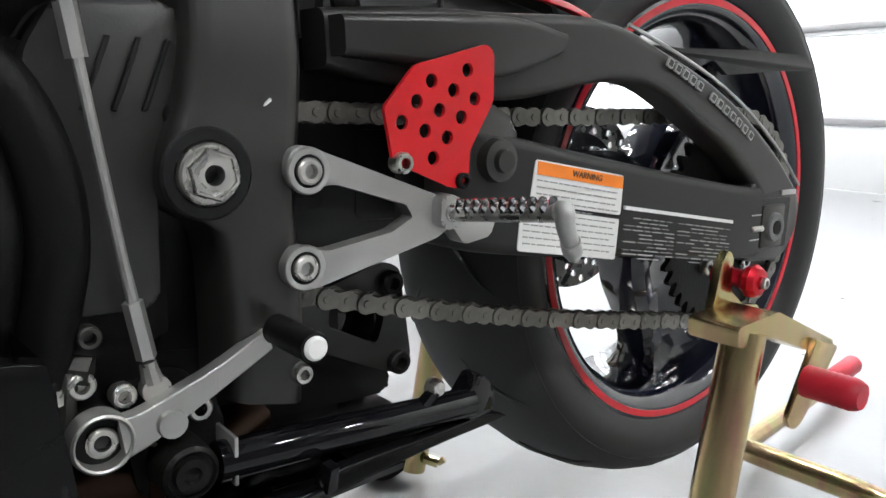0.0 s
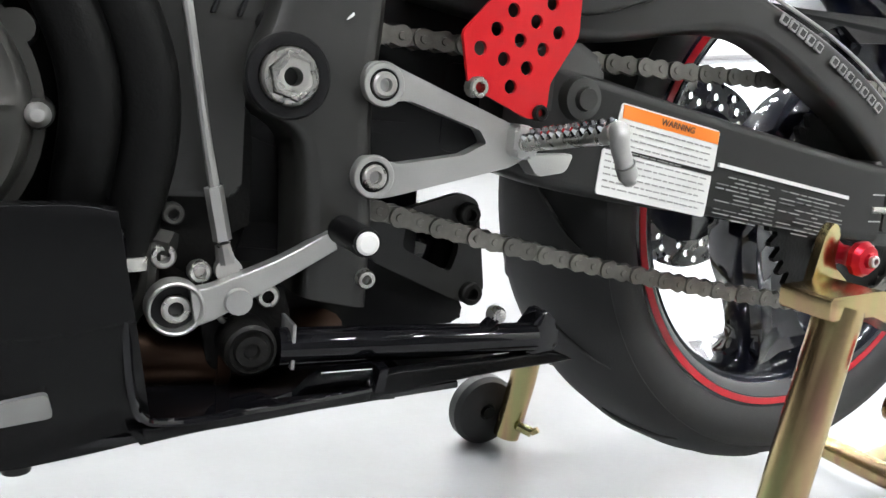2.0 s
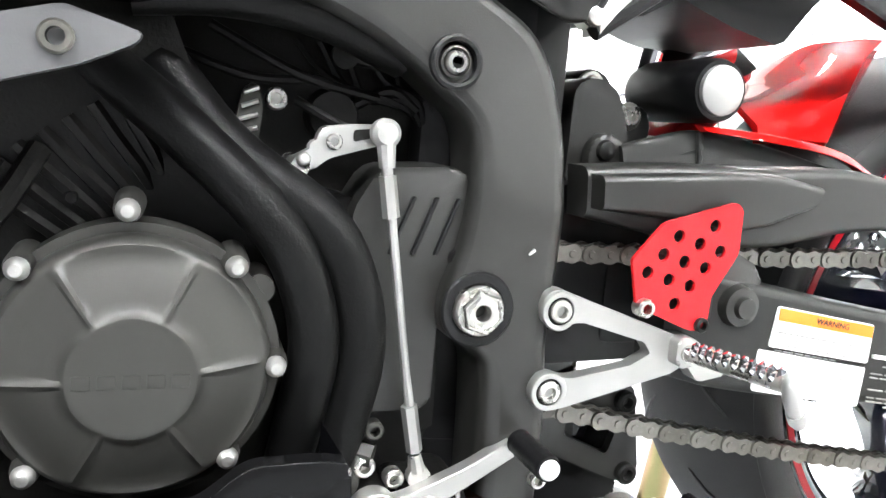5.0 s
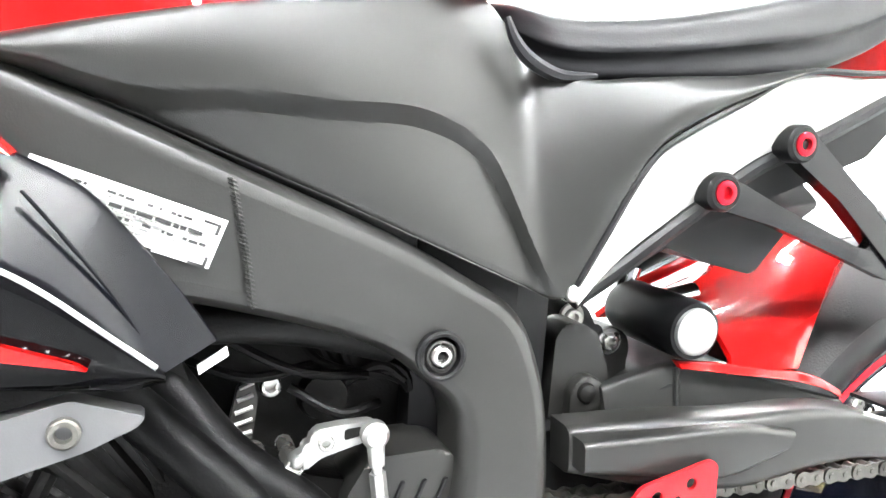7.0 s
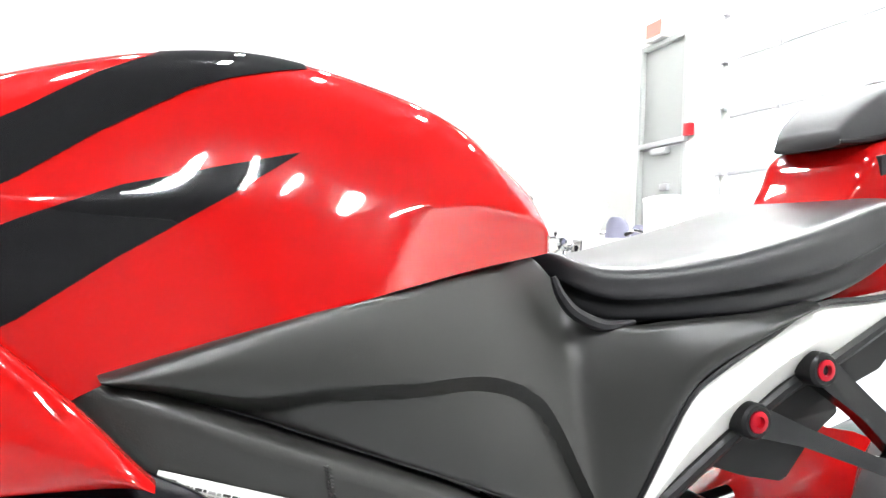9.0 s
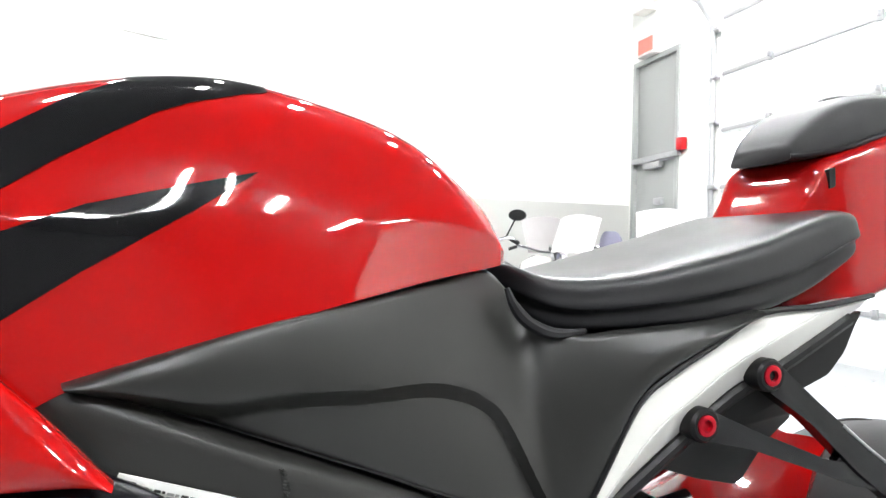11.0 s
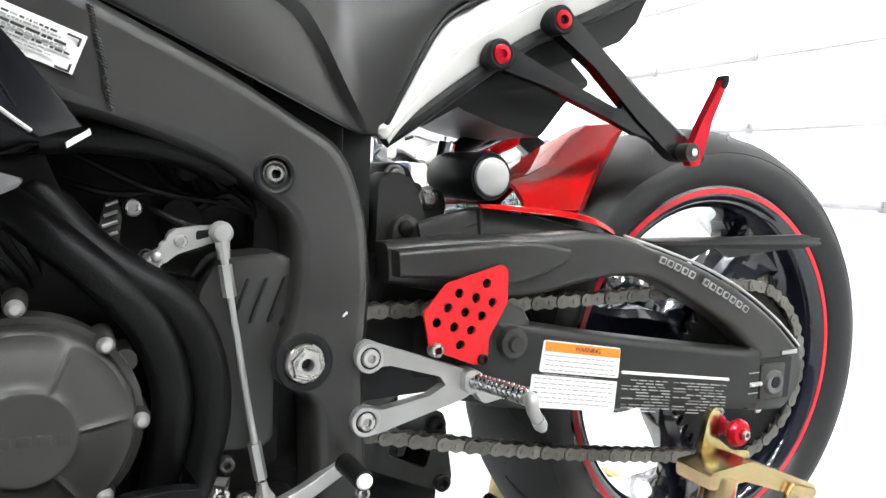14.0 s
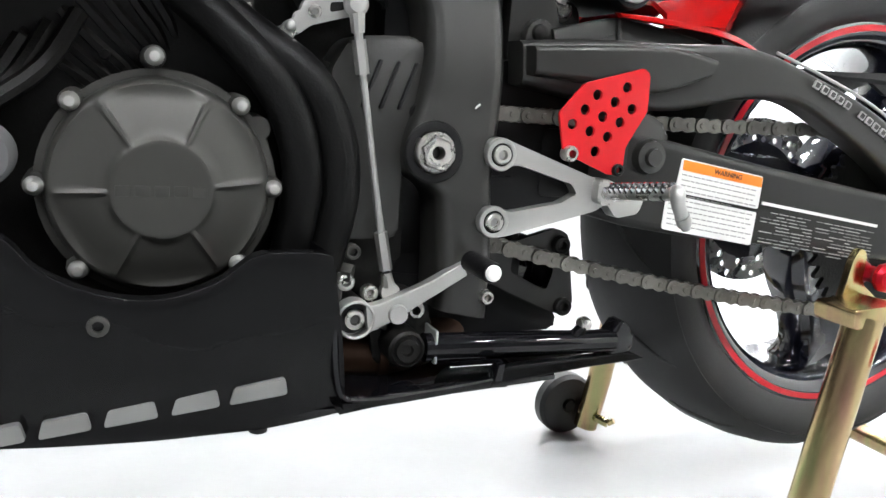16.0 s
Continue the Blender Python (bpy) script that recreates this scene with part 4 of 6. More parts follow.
def chain_at(s):
    """Place and direction of the chain, s metres along it, from the front of the upper run."""
    top = lean + open_
    n_up = Vector((-math.sin(top), 0, math.cos(top)))
    d_up = Vector((math.cos(top), 0, math.sin(top)))
    low = lean - open_
    n_lo = Vector((math.sin(low), 0, -math.cos(low)))
    d_lo = Vector((math.cos(low), 0, math.sin(low)))
    f, c = Vector((FX, CY, FZ)), Vector((AX, CY, AZ))
    wrap2, wrap1 = R2 * (math.pi + 2 * open_), R1 * (math.pi - 2 * open_)
    if s < run:
        sag = -0.004 * math.sin(math.pi * s / run)
        return f + n_up * R1 + d_up * s + Vector((0, 0, sag)), d_up
    s -= run
    if s < wrap2:
        a = math.atan2(n_up.z, n_up.x) - s / R2
        return c + Vector((math.cos(a), 0, math.sin(a))) * R2, Vector((math.sin(a), 0, -math.cos(a)))
    s -= wrap2
    if s < run:
        sag = -0.010 * math.sin(math.pi * s / run)
        return c + n_lo * R2 - d_lo * s + Vector((0, 0, sag)), -d_lo
    s -= run
    a = math.atan2(n_lo.z, n_lo.x) - s / R1
    return f + Vector((math.cos(a), 0, math.sin(a))) * R1, Vector((math.sin(a), 0, -math.cos(a)))


def link_shape(wide, gap, thick):
    """One chain link: two figure-eight plates and its rollers."""
    h, w = PITCH / 2, 0.0072
    out = []
    for k in range(9):
        a = math.pi / 2 + math.pi * k / 8
        out.append((-h + w * math.cos(a), w * math.sin(a)))
    out.append((0.0, -w * 0.72))
    for k in range(9):
        a = -math.pi / 2 + math.pi * k / 8
        out.append((h + w * math.cos(a), w * math.sin(a)))
    out.append((0.0, w * 0.72))
    shapes = [prism(out, -wide - thick, -wide), prism(out, wide, wide + thick)]
    for s in (-1, 1):
        shapes.append(moved(lathe([(0.0002, -gap), (0.0027, -gap), (0.0030, -gap + 0.0008), (0.0030, gap), (0.0002, gap)], 8), at(s * h, 0, 0)))
        shapes.append(moved(lathe([(0.0051, -wide), (0.0051, wide)], 10), at(s * h, 0, 0)))
    return join(*shapes)


total = 2 * run + R2 * (math.pi + 2 * open_) + R1 * (math.pi - 2 * open_)
count = int(round(total / PITCH / 2)) * 2
chain = part("drive_chain", prism([(0.063, 0.452), (0.10, 0.452), (0.098, 0.446), (0.085, 0.443), (0.066, 0.446)], CY + 0.012, CY + 0.014), PLASTIC, bike, "oiled grey roller chain")
shapes = []
for kind, (wide, gap) in enumerate(((0.0052, 0.0090), (0.0074, 0.0102))):
    b = link_shape(wide, gap, 0.0021)
    me = bpy.data.meshes.new("link")
    bmesh.ops.recalc_face_normals(b, faces=b.faces)
    b.to_mesh(me)
    b.free()
    me.materials.append(CHAIN)
    me.shade_smooth()
    me.set_sharp_from_angle(angle=radians(40))
    shapes.append(me)
for k in range(count):
    p, d = chain_at((k + 0.5) * total / count)
    if p.x < 0.03 and p.z < 0.47:
        continue
    ob = new("link", shapes[k % 2])
    ob.parent = chain
    ob.matrix_parent_inverse = world_of(chain).inverted()
    ob.matrix_basis = Matrix.Translation(p) @ Matrix.Rotation(-math.atan2(d.z, d.x), 4, "Y")

# swingarm: lower beam, curved upper brace, axle block
LOW = [((0.150, -0.118, 0.512), (0.152, -0.118, 0.424)), ((0.175, -0.124, 0.508), (0.176, -0.124, 0.418)), ((0.20, -0.128, 0.500), (0.20, -0.128, 0.413)), ((0.26, -0.132, 0.489), (0.263, -0.132, 0.405)),
       ((0.33, -0.135, 0.477), (0.335, -0.135, 0.399)), ((0.42, -0.136, 0.463), (0.42, -0.136, 0.390)), ((0.512, -0.137, 0.450), (0.505, -0.137, 0.381)), ((0.545, -0.137, 0.448), (0.545, -0.137, 0.378))]
sw = pair("swingarm", slab(LOW, 0.034, 0.008, 5, 10), SWING, bike, "satin black cast aluminium swingarm")
UP = [((0.085, -0.10, 0.572), (0.088, -0.10, 0.535)), ((0.15, -0.112, 0.578), (0.15, -0.112, 0.525)), ((0.22, -0.122, 0.580), (0.225, -0.122, 0.520)), ((0.29, -0.127, 0.584), (0.30, -0.127, 0.534)), ((0.335, -0.129, 0.580), (0.345, -0.129, 0.538)), ((0.385, -0.130, 0.566), (0.383, -0.130, 0.532)),
      ((0.45, -0.131, 0.545), (0.438, -0.131, 0.508)), ((0.512, -0.132, 0.517), (0.49, -0.132, 0.482)), ((0.572, -0.133, 0.480), (0.525, -0.133, 0.458)), ((0.612, -0.134, 0.447), (0.545, -0.134, 0.440))]
pair("brace", slab(UP, 0.03, 0.008, 5, 8), SATIN, sw)
part("gusset", prism(fillet([(0.165, 0.510), (0.196, 0.520), (0.226, 0.506), (0.226, 0.484), (0.165, 0.462)], 0.008), -0.126, -0.100, 0.004), SATIN, sw)
part("front_bridge", join(prism(fillet([(-0.02, 0.44), (-0.02, 0.51), (0.06, 0.548), (0.13, 0.566), (0.165, 0.570), (0.195, 0.590), (0.290, 0.594), (0.300, 0.580), (0.262, 0.545), (0.222, 0.47), (0.20, 0.42), (0.05, 0.415)], 0.015), -0.062, 0.122, 0.01), box(0.13, 0.20, -0.066, 0.126, 0.43, 0.50, 0.01)), PLASTIC, sw)
part("upper_shoulder", slab([((0.088, -0.119, 0.567), (0.09, -0.119, 0.543)), ((0.15, -0.126, 0.572), (0.15, -0.126, 0.539)), ((0.22, -0.131, 0.576), (0.205, -0.131, 0.535)), ((0.27, -0.1315, 0.569), (0.262, -0.1315, 0.553))], 0.02, 0.005, 5, 6), SATIN, sw)
# pale strip drawn in for the highlight on the brace's upper edge
part("edge_highlight", tube([(0.335, -0.131, 0.581), (0.385, -0.132, 0.567), (0.45, -0.133, 0.546), (0.512, -0.134, 0.518), (0.572, -0.135, 0.481), (0.612, -0.136, 0.448)], 0.0016, 6, 4), ALU, sw)
part("axle_block", prism(fillet([(0.530, 0.452), (0.612, 0.448), (0.624, 0.436), (0.622, 0.40), (0.598, 0.372), (0.530, 0.376)], 0.008), -0.132, -0.100, 0.003), SATIN, sw)
part("axle_window", join(prism(fillet([(0.536, 0.436), (0.604, 0.436), (0.602, 0.386), (0.538, 0.386)], 0.004), -0.1335, -0.130)), PLASTIC, sw)
part("adjuster_block", prism(fillet([(0.548, 0.430), (0.589, 0.430), (0.588, 0.388), (0.549, 0.388)], 0.003), -0.137, -0.130, 0.0015), ENGCOVER, sw, "dull metal chain adjuster block")
ring_washer(0.5695, -0.137, 0.408, 0.0075, 0.0145, 0.004, SILVER, sw, "axle_nut")
part("axle", moved(lathe([(0.0002, -0.002), (0.0065, -0.002), (0.0075, 0.004), (0.0002, 0.004)], 16), at(0.5695, -0.139, 0.408)), ENGINE, sw)
part("adjuster_screw", tube([(0.530, -0.136, 0.408), (0.549, -0.136, 0.408)], 0.0035, 8), STEEL, sw)
for z in (0.421, 0.397):
    part("scale_mark", box(0.528, 0.5445, -0.1375, -0.1345, z, z + 0.0012), ALU, sw)
part("scale_plate", box(0.585, 0.612, -0.1345, -0.1325, 0.4385, 0.4435, 0.0006), ALU, sw)
gb = part("pivot_boss", moved(lathe([(0.0002, -0.004), (0.0075, -0.004), (0.0085, 0.0), (0.0145, 0.001), (0.0165, 0.012), (0.0002, 0.012)], 28), at(0.205, -0.136, 0.479)), SATIN, sw)
# printed name on the brace: plain pale bars
for k in range(13):
    t = k / 12
    c = Vector((0.388 + 0.130 * t, -0.1336, 0.5550 - 0.045 * t - 0.013 * t * t))
    if k != 5:
        part("print", moved(prism(fillet([(-0.0036, 0.0038), (0.0046, 0.0038), (0.0038, -0.0038), (-0.0044, -0.0038)], 0.0010, 2), -0.0006, 0.0012), Matrix.Translation(c) @ Matrix.Rotation(radians(20 + 12 * t), 4, "Y")), GREYINK, sw)
        part("print", moved(prism([(-0.0021, 0.0024), (0.0031, 0.0024), (0.0023, -0.0024), (-0.0029, -0.0024)], -0.0009, 0.0), Matrix.Translation(c) @ Matrix.Rotation(radians(20 + 12 * t), 4, "Y")), INK, sw)
# spools for the stand
for y, s in ((-0.179, 1), (2 * YC + 0.179, -1)):
    part("spool", moved(lathe([(0.0002, -0.014), (0.0075, -0.014), (0.0085, -0.011), (0.0150, -0.010), (0.0190, -0.004), (0.0185, 0.002), (0.0125, 0.008), (0.0105, 0.014), (0.0105, 0.024), (0.016, 0.032), (0.016, 0.042), (0.0002, 0.042)], 9), at(0.465, y, 0.3735) @ Matrix.Diagonal((0.8, 0.8 * s, 0.8, 1))), RED_ANO, sw, "red anodised stand spool")
bolt(0.465, -0.1905, 0.3735, 0.0050, sw, STEEL, 0.003)

# chain guard behind the brace
part("chain_guard", join(prism(fillet([(0.372, 0.568), (0.545, 0.577), (0.652, 0.579), (0.682, 0.568), (0.672, 0.564), (0.60, 0.560), (0.515, 0.552), (0.49, 0.565), (0.44, 0.545)], 0.004), -0.106, -0.100, 0.002), prism([(0.40, 0.572), (0.68, 0.574), (0.68, 0.571), (0.40, 0.569)], -0.104, -0.06, 0.001)), PLASTIC, bike, "black plastic chain guard")

part("arm_web", slab([((0.135, -0.060, 0.588), (0.140, -0.066, 0.556)), ((0.168, -0.060, 0.597), (0.170, -0.066, 0.556)), ((0.214, -0.060, 0.605), (0.214, -0.068, 0.556)), ((0.285, -0.072, 0.593), (0.285, -0.078, 0.556)), ((0.365, -0.085, 0.574), (0.365, -0.088, 0.552))], 0.010, 0.003, 5, 6), SWING, sw)
part("weld_bead", tube([(0.204 + 0.0008 * (k % 2), -0.0605 - 0.0007 * k, 0.603 - 0.0040 * k) for k in range(9)], [0.0022 + 0.0008 * (k % 2) for k in range(9)], 8), SWING, sw)

# labels on the swingarm
lab = part("warning_label", prism(fillet([(0.241, 0.4795), (0.3335, 0.4655), (0.3325, 0.434), (0.237, 0.448)], 0.003), -0.1372, -0.1362, warp=lambda x, z: (0.33 - x) * 0.06), PAPER, sw, "white safety label with an orange heading")
lab2 = part("instruction_label", prism(fillet([(0.229, 0.4465), (0.3315, 0.4315), (0.3295, 0.3985), (0.227, 0.4135)], 0.003), -0.1372, -0.1362, warp=lambda x, z: (0.33 - x) * 0.06), PAPER, sw, "white label with small print")
SL = -0.0140 / 0.0925


def on_label(parent, x0, x1, z0, z1, material, lift=0.0006, name="print"):
    """A printed bar that follows the label's slant."""
    pts = [(x0, z0 + SL * (x0 - 0.24)), (x1, z0 + SL * (x1 - 0.24)), (x1, z1 + SL * (x1 - 0.24)), (x0, z1 + SL * (x0 - 0.24))]
    y = -0.1372 - lift
    return part(name, prism(pts, y, y + 0.0004, warp=lambda x, z: max(-0.02, 0.33 - x) * 0.06), material, parent)


on_label(lab, 0.2425, 0.3325, 0.4690, 0.4785, ORANGE, name="heading_band")
on_label(lab2, 0.2285, 0.331, 0.4447, 0.4457, INK, name="rule")
word = bpy.data.curves.new("lettering", "FONT")
word.body, word.size, word.extrude, word.align_x = "WARNING", 0.0066, 0.0002, "CENTER"
wo = new("lettering", word)
wo.data.materials.append(INK)
wo.parent = lab
wo.matrix_parent_inverse = world_of(lab).inverted()
wo.matrix_basis = Matrix.Translation((0.292, -0.1363, 0.4640)) @ Matrix.Rotation(radians(8.6), 4, "Y") @ Matrix.Rotation(radians(-3.4), 4, "Z") @ Matrix.Rotation(radians(90), 4, "X")
rng = random.Random(7)
for k in range(5):
    a, z = 0.2425, 0.4655 - 0.0048 * k
    while a < 0.325 - (0.03 if k == 4 else 0):
        e = min(0.329, a + rng.uniform(0.003, 0.010))
        on_label(lab, a, e, z - 0.0011, z, GREYINK)
        a = e + 0.0016
for k in range(6):
    a, z = 0.2315, 0.4418 - 0.0047 * k
    while a < 0.322:
        e = min(0.3275, a + rng.uniform(0.003, 0.009))
        on_label(lab2, a, e, z - 0.0011, z, GREYINK)
        a = e + 0.0018
# printed table straight on the black swingarm
tab = part("printed_table", prism([(0.337, 0.4415), (0.4945, 0.4195), (0.4945, 0.4165), (0.337, 0.4385)], -0.1385, -0.1365), PAPER, sw, "white printed table on the black arm")
SL = -0.022 / 0.1575
for k in range(11):
    z = 0.4330 + 0.022 / 0.1575 * 0.097 - 0.0033 * k
    for a0, a1 in ((0.338, 0.406), (0.411, 0.492)):
        a = a0 + (0.02 if k % 3 == 1 else 0)
        while a < a1 - 0.006:
            e = min(a1, a + rng.uniform(0.006, 0.02))
            if (k + int(a * 400)) % 5 and z + SL * (a - 0.24) > 0.389 + SL * (a - 0.4) * 0.6:
                pts = [(a, z - 0.0010 + SL * (a - 0.24)), (e, z - 0.0010 + SL * (e - 0.24)), (e, z + SL * (e - 0.24)), (a, z + SL * (a - 0.24))]
                part("print", prism(pts, -0.1379, -0.1366), GREYINK if (k * 7 + int(a * 900)) % 3 else FAINT, tab)
            a = e + 0.003

# red hugger over the tyre, with a black edge piece
HUG = []
for lo_, mid_h, sh_, top_ in (((0.246, 0.109, 0.602), (0.252, 0.099, 0.613), (0.262, 0.064, 0.628), (0.268, 0.634)),
                              ((0.260, 0.109, 0.603), (0.272, 0.097, 0.618), (0.294, 0.062, 0.637), (0.304, 0.643)),
                              ((0.292, 0.111, 0.604), (0.316, 0.094, 0.632), (0.348, 0.058, 0.659), (0.362, 0.667)),
                              ((0.314, 0.111, 0.604), (0.350, 0.090, 0.648), (0.392, 0.062, 0.683), (0.396, 0.690)),
                              ((0.336, 0.090, 0.602), (0.376, 0.070, 0.654), (0.424, 0.050, 0.703), (0.416, 0.704))):
    side = [lo_, mid_h, sh_, (0.5 * (sh_[0] + top_[0]) + 0.003, 0.028, 0.5 * (sh_[2] + top_[1]) + 0.002)]
    HUG.append([(x, YC - y, z) for x, y, z in side] + [(top_[0], YC, top_[1])] + [(x, YC + y, z) for x, y, z in side[::-1]])
inner = [[(x, YC + (y - YC) * 0.95, z - 0.004) for x, y, z in ring] for ring in HUG]
hug = part("hugger", loft([o + i[::-1] for o, i in zip(HUG, inner)]), RED, bike, "glossy red rear hugger with a pointed rear edge", smooth=32)
part("hugger_lip", slab([((0.200, -0.066, 0.609), (0.202, -0.072, 0.604)), ((0.250, -0.076, 0.607), (0.252, -0.082, 0.600)), ((0.300, -0.081, 0.603), (0.302, -0.088, 0.595)), ((0.335, -0.083, 0.596), (0.337, -0.089, 0.587)), ((0.361, -0.084, 0.584), (0.361, -0.088, 0.577))], 0.008, 0.002, 4, 4), RED, hug)



# ---- engine, fairings and controls of the left side ----
# the two boxes are fillers, added to darken the open space above the block
eng = part("engine", join(prism(fillet([(-0.46, 0.34), (-0.46, 0.50), (-0.36, 0.60), (-0.30, 0.66), (-0.20, 0.66), (-0.16, 0.56), (-0.10, 0.545), (-0.03, 0.53), (-0.01, 0.44), (-0.01, 0.36), (-0.06, 0.33)], 0.02), -0.085, 0.145, 0.012),
     box(-0.20, -0.02, -0.045, 0.12, 0.53, 0.66, 0.015), box(-0.50, -0.19, -0.06, 0.12, 0.60, 0.72, 0.02)), ENGINE, bike, "dark grimy engine block")
COVX, COVY, COVZ = -0.2085, -0.130, 0.4435
RIBS = (4, 63, 125, 184, 244, 304)


def cover_ring(r, y):
    """One ring of the cover: six flat sectors between low ribs, round a plain disc."""
    out = []
    for k in range(180):
        a = 2 * math.pi * k / 180
        shift = 0.0
        if 0.0345 < r < 0.0725:
            turn = [(math.degrees(a) - g) % 360 for g in RIBS]
            n = min(range(6), key=lambda i: turn[i])
            wide = (RIBS[(n + 1) % 6] - RIBS[n]) % 360
            flat = r * (1 - 1.055 * math.cos(radians(turn[n] - wide / 2)))
            side = min(1.0, (r - 0.0345) / 0.004, (0.0725 - r) / 0.004)
            gap = r * min(math.sin(radians(min(turn[n], 90))), math.sin(radians(min(wide - turn[n], 90))))
            shift = side * (0.0016 * min(1.0, max(0.0, (gap - 0.0010) / 0.0016)) - 0.35 * flat)
        out.append((COVX + 0.982 * r * math.cos(a), COVY + y + shift, COVZ + 0.982 * r * math.sin(a)))
    return out


COVER_SHAPE = [(0.0775, 0.030), (0.0775, 0.002), (0.0765, -0.004), (0.0745, -0.008), (0.0725, -0.0096), (0.0705, -0.0106), (0.067, -0.0120), (0.061, -0.0143), (0.055, -0.0166), (0.049, -0.0188), (0.0435, -0.0206), (0.0390, -0.0220), (0.0360, -0.0228), (0.0345, -0.0238), (0.0335, -0.0242), (0.031, -0.0244), (0.018, -0.0248), (0.0003, -0.025)]
cov = part("clutch_cover", loft([cover_ring(r, y) for r, y in COVER_SHAPE]), ENGCOVER, eng, "bronze-grey round engine cover", smooth=28)
flange = [(COVX + 0.0818 * math.cos(2 * math.pi * k / 48), COVZ + 0.0818 * math.sin(2 * math.pi * k / 48)) for k in range(48)]
part("cover_flange", prism(flange, COVY + 0.004, COVY + 0.03, 0.003), ENGCOVER, eng)
for k in range(5):
    x = COVX - 0.030 + 0.0125 * k
    part("cast_mark", prism(fillet([(x, COVZ - 0.0045), (x + 0.0095, COVZ - 0.0045), (x + 0.0095, COVZ + 0.0030), (x, COVZ + 0.0030)], 0.001, 2), COVY - 0.0254, COVY - 0.018, 0.0003), ENGCOVER, eng)
for x, z in ((-0.213, 0.533), (-0.155, 0.503), (-0.1305, 0.444), (-0.266, 0.500), (-0.156, 0.389), (-0.263, 0.385), (-0.289, 0.443)):
    part("boss", moved(lathe([(0.0003, -0.002), (0.0068, -0.002), (0.0080, 0.005), (0.0090, 0.04), (0.0003, 0.04)], 18), at(x, -0.135, z)), ENGCOVER, eng)
    bolt(x, -0.137, z, 0.0066, eng, ALU, 0.007, dome=True)
part("crank_lug", moved(lathe([(0.0003, -0.002), (0.009, -0.002), (0.0105, 0.03), (0.0003, 0.03)], 16), at(-0.140, -0.120, 0.487)), ENGCOVER, eng)
# ribbed oil cap further forward
part("oil_cap", moved(lathe([(0.0003, -0.020)] + [(0.020 + 0.0025 * (k % 2), -0.018 + 0.003 * k) for k in range(10)] + [(0.0003, 0.014)], 24), at(-0.322, -0.125, 0.462)), SILVER, eng)
for k in range(4):
    part("front_pipe", tube([(-0.262 - 0.018 * k, -0.085 - 0.004 * k, 0.56 - 0.01 * k), (-0.285 - 0.02 * k, -0.11, 0.52 - 0.012 * k), (-0.33 - 0.02 * k, -0.12, 0.485 - 0.016 * k)], 0.007, 8, 4), ENGINE, eng)
# two thick hoses curving down past the cover
for path, r in (([(-0.235, -0.075, 0.615), (-0.190, -0.100, 0.580), (-0.142, -0.116, 0.536), (-0.117, -0.119, 0.500), (-0.105, -0.118, 0.455), (-0.109, -0.112, 0.408), (-0.115, -0.10, 0.360)], 0.0160),
                ([(-0.200, -0.070, 0.615), (-0.158, -0.092, 0.566), (-0.103, -0.110, 0.526), (-0.080, -0.113, 0.483), (-0.075, -0.112, 0.438), (-0.083, -0.106, 0.390), (-0.089, -0.095, 0.345)], 0.0172)):
    part("hose", tube(path, r, 20, 6), HOSE, eng, "thick black hose")
part("hose_clamp", moved(lathe([(0.0185, -0.004), (0.0205, -0.004), (0.0205, 0.004), (0.0185, 0.004)], 24, closed=True), at(-0.0875, -0.100, 0.362) @ Matrix.Rotation(radians(90), 4, "X")), STEEL, eng)
# sprocket cover with three slanting ribs
spc = part("sprocket_cover", prism(fillet([(-0.082, 0.535), (-0.066, 0.562), (-0.014, 0.566), (-0.002, 0.556), (-0.001, 0.50), (-0.02, 0.465), (-0.02, 0.40), (-0.075, 0.40), (-0.082, 0.49)], 0.008), -0.104, -0.05, 0.004), SATIN, eng, "black sprocket cover")
for k in range(3):
    x = -0.058 + 0.0155 * k
    part("rib", prism(fillet([(x, 0.507), (x + 0.003, 0.507), (x + 0.017, 0.545), (x + 0.014, 0.545)], 0.001, 2), -0.1065, -0.103, 0.0008), PLASTIC, spc)
part("cover_lug", moved(lathe([(0.0003, -0.002), (0.007, -0.002), (0.009, 0.006), (0.0003, 0.006)], 14), at(-0.008, -0.106, 0.505)), PLASTIC, spc)
bolt(-0.1375, -0.06, 0.553, 0.0085, eng, STEEL, 0.008)
bolt(-0.106, -0.07, 0.532, 0.0080, eng, STEEL, 0.008)
bolt(-0.127, -0.055, 0.600, 0.0075, eng, STEEL, 0.006)
part("throttle_bracket", join(moved(lathe([(0.0003, -0.003), (0.009, -0.003), (0.009, 0.004), (0.0003, 0.004)], 16), at(-0.084, -0.060, 0.632)), tube([(-0.084, -0.056, 0.632), (-0.045, -0.056, 0.626)], 0.004, 8)), ENGINE, eng)
hs = part("heat_shield", prism(fillet([(-0.156, 0.570), (-0.149, 0.605), (-0.142, 0.610), (-0.136, 0.596), (-0.139, 0.566), (-0.147, 0.556)], 0.006), -0.066, -0.058, 0.002), ENGCOVER, eng, "scuffed metal shield")
for k in range(5):
    z = 0.568 + 0.0085 * k
    part("shield_rib", tube([(-0.1535 + 0.0012 * k, -0.067, z), (-0.1395, -0.067, z + 0.004)], 0.0016, 6), ALU, hs)
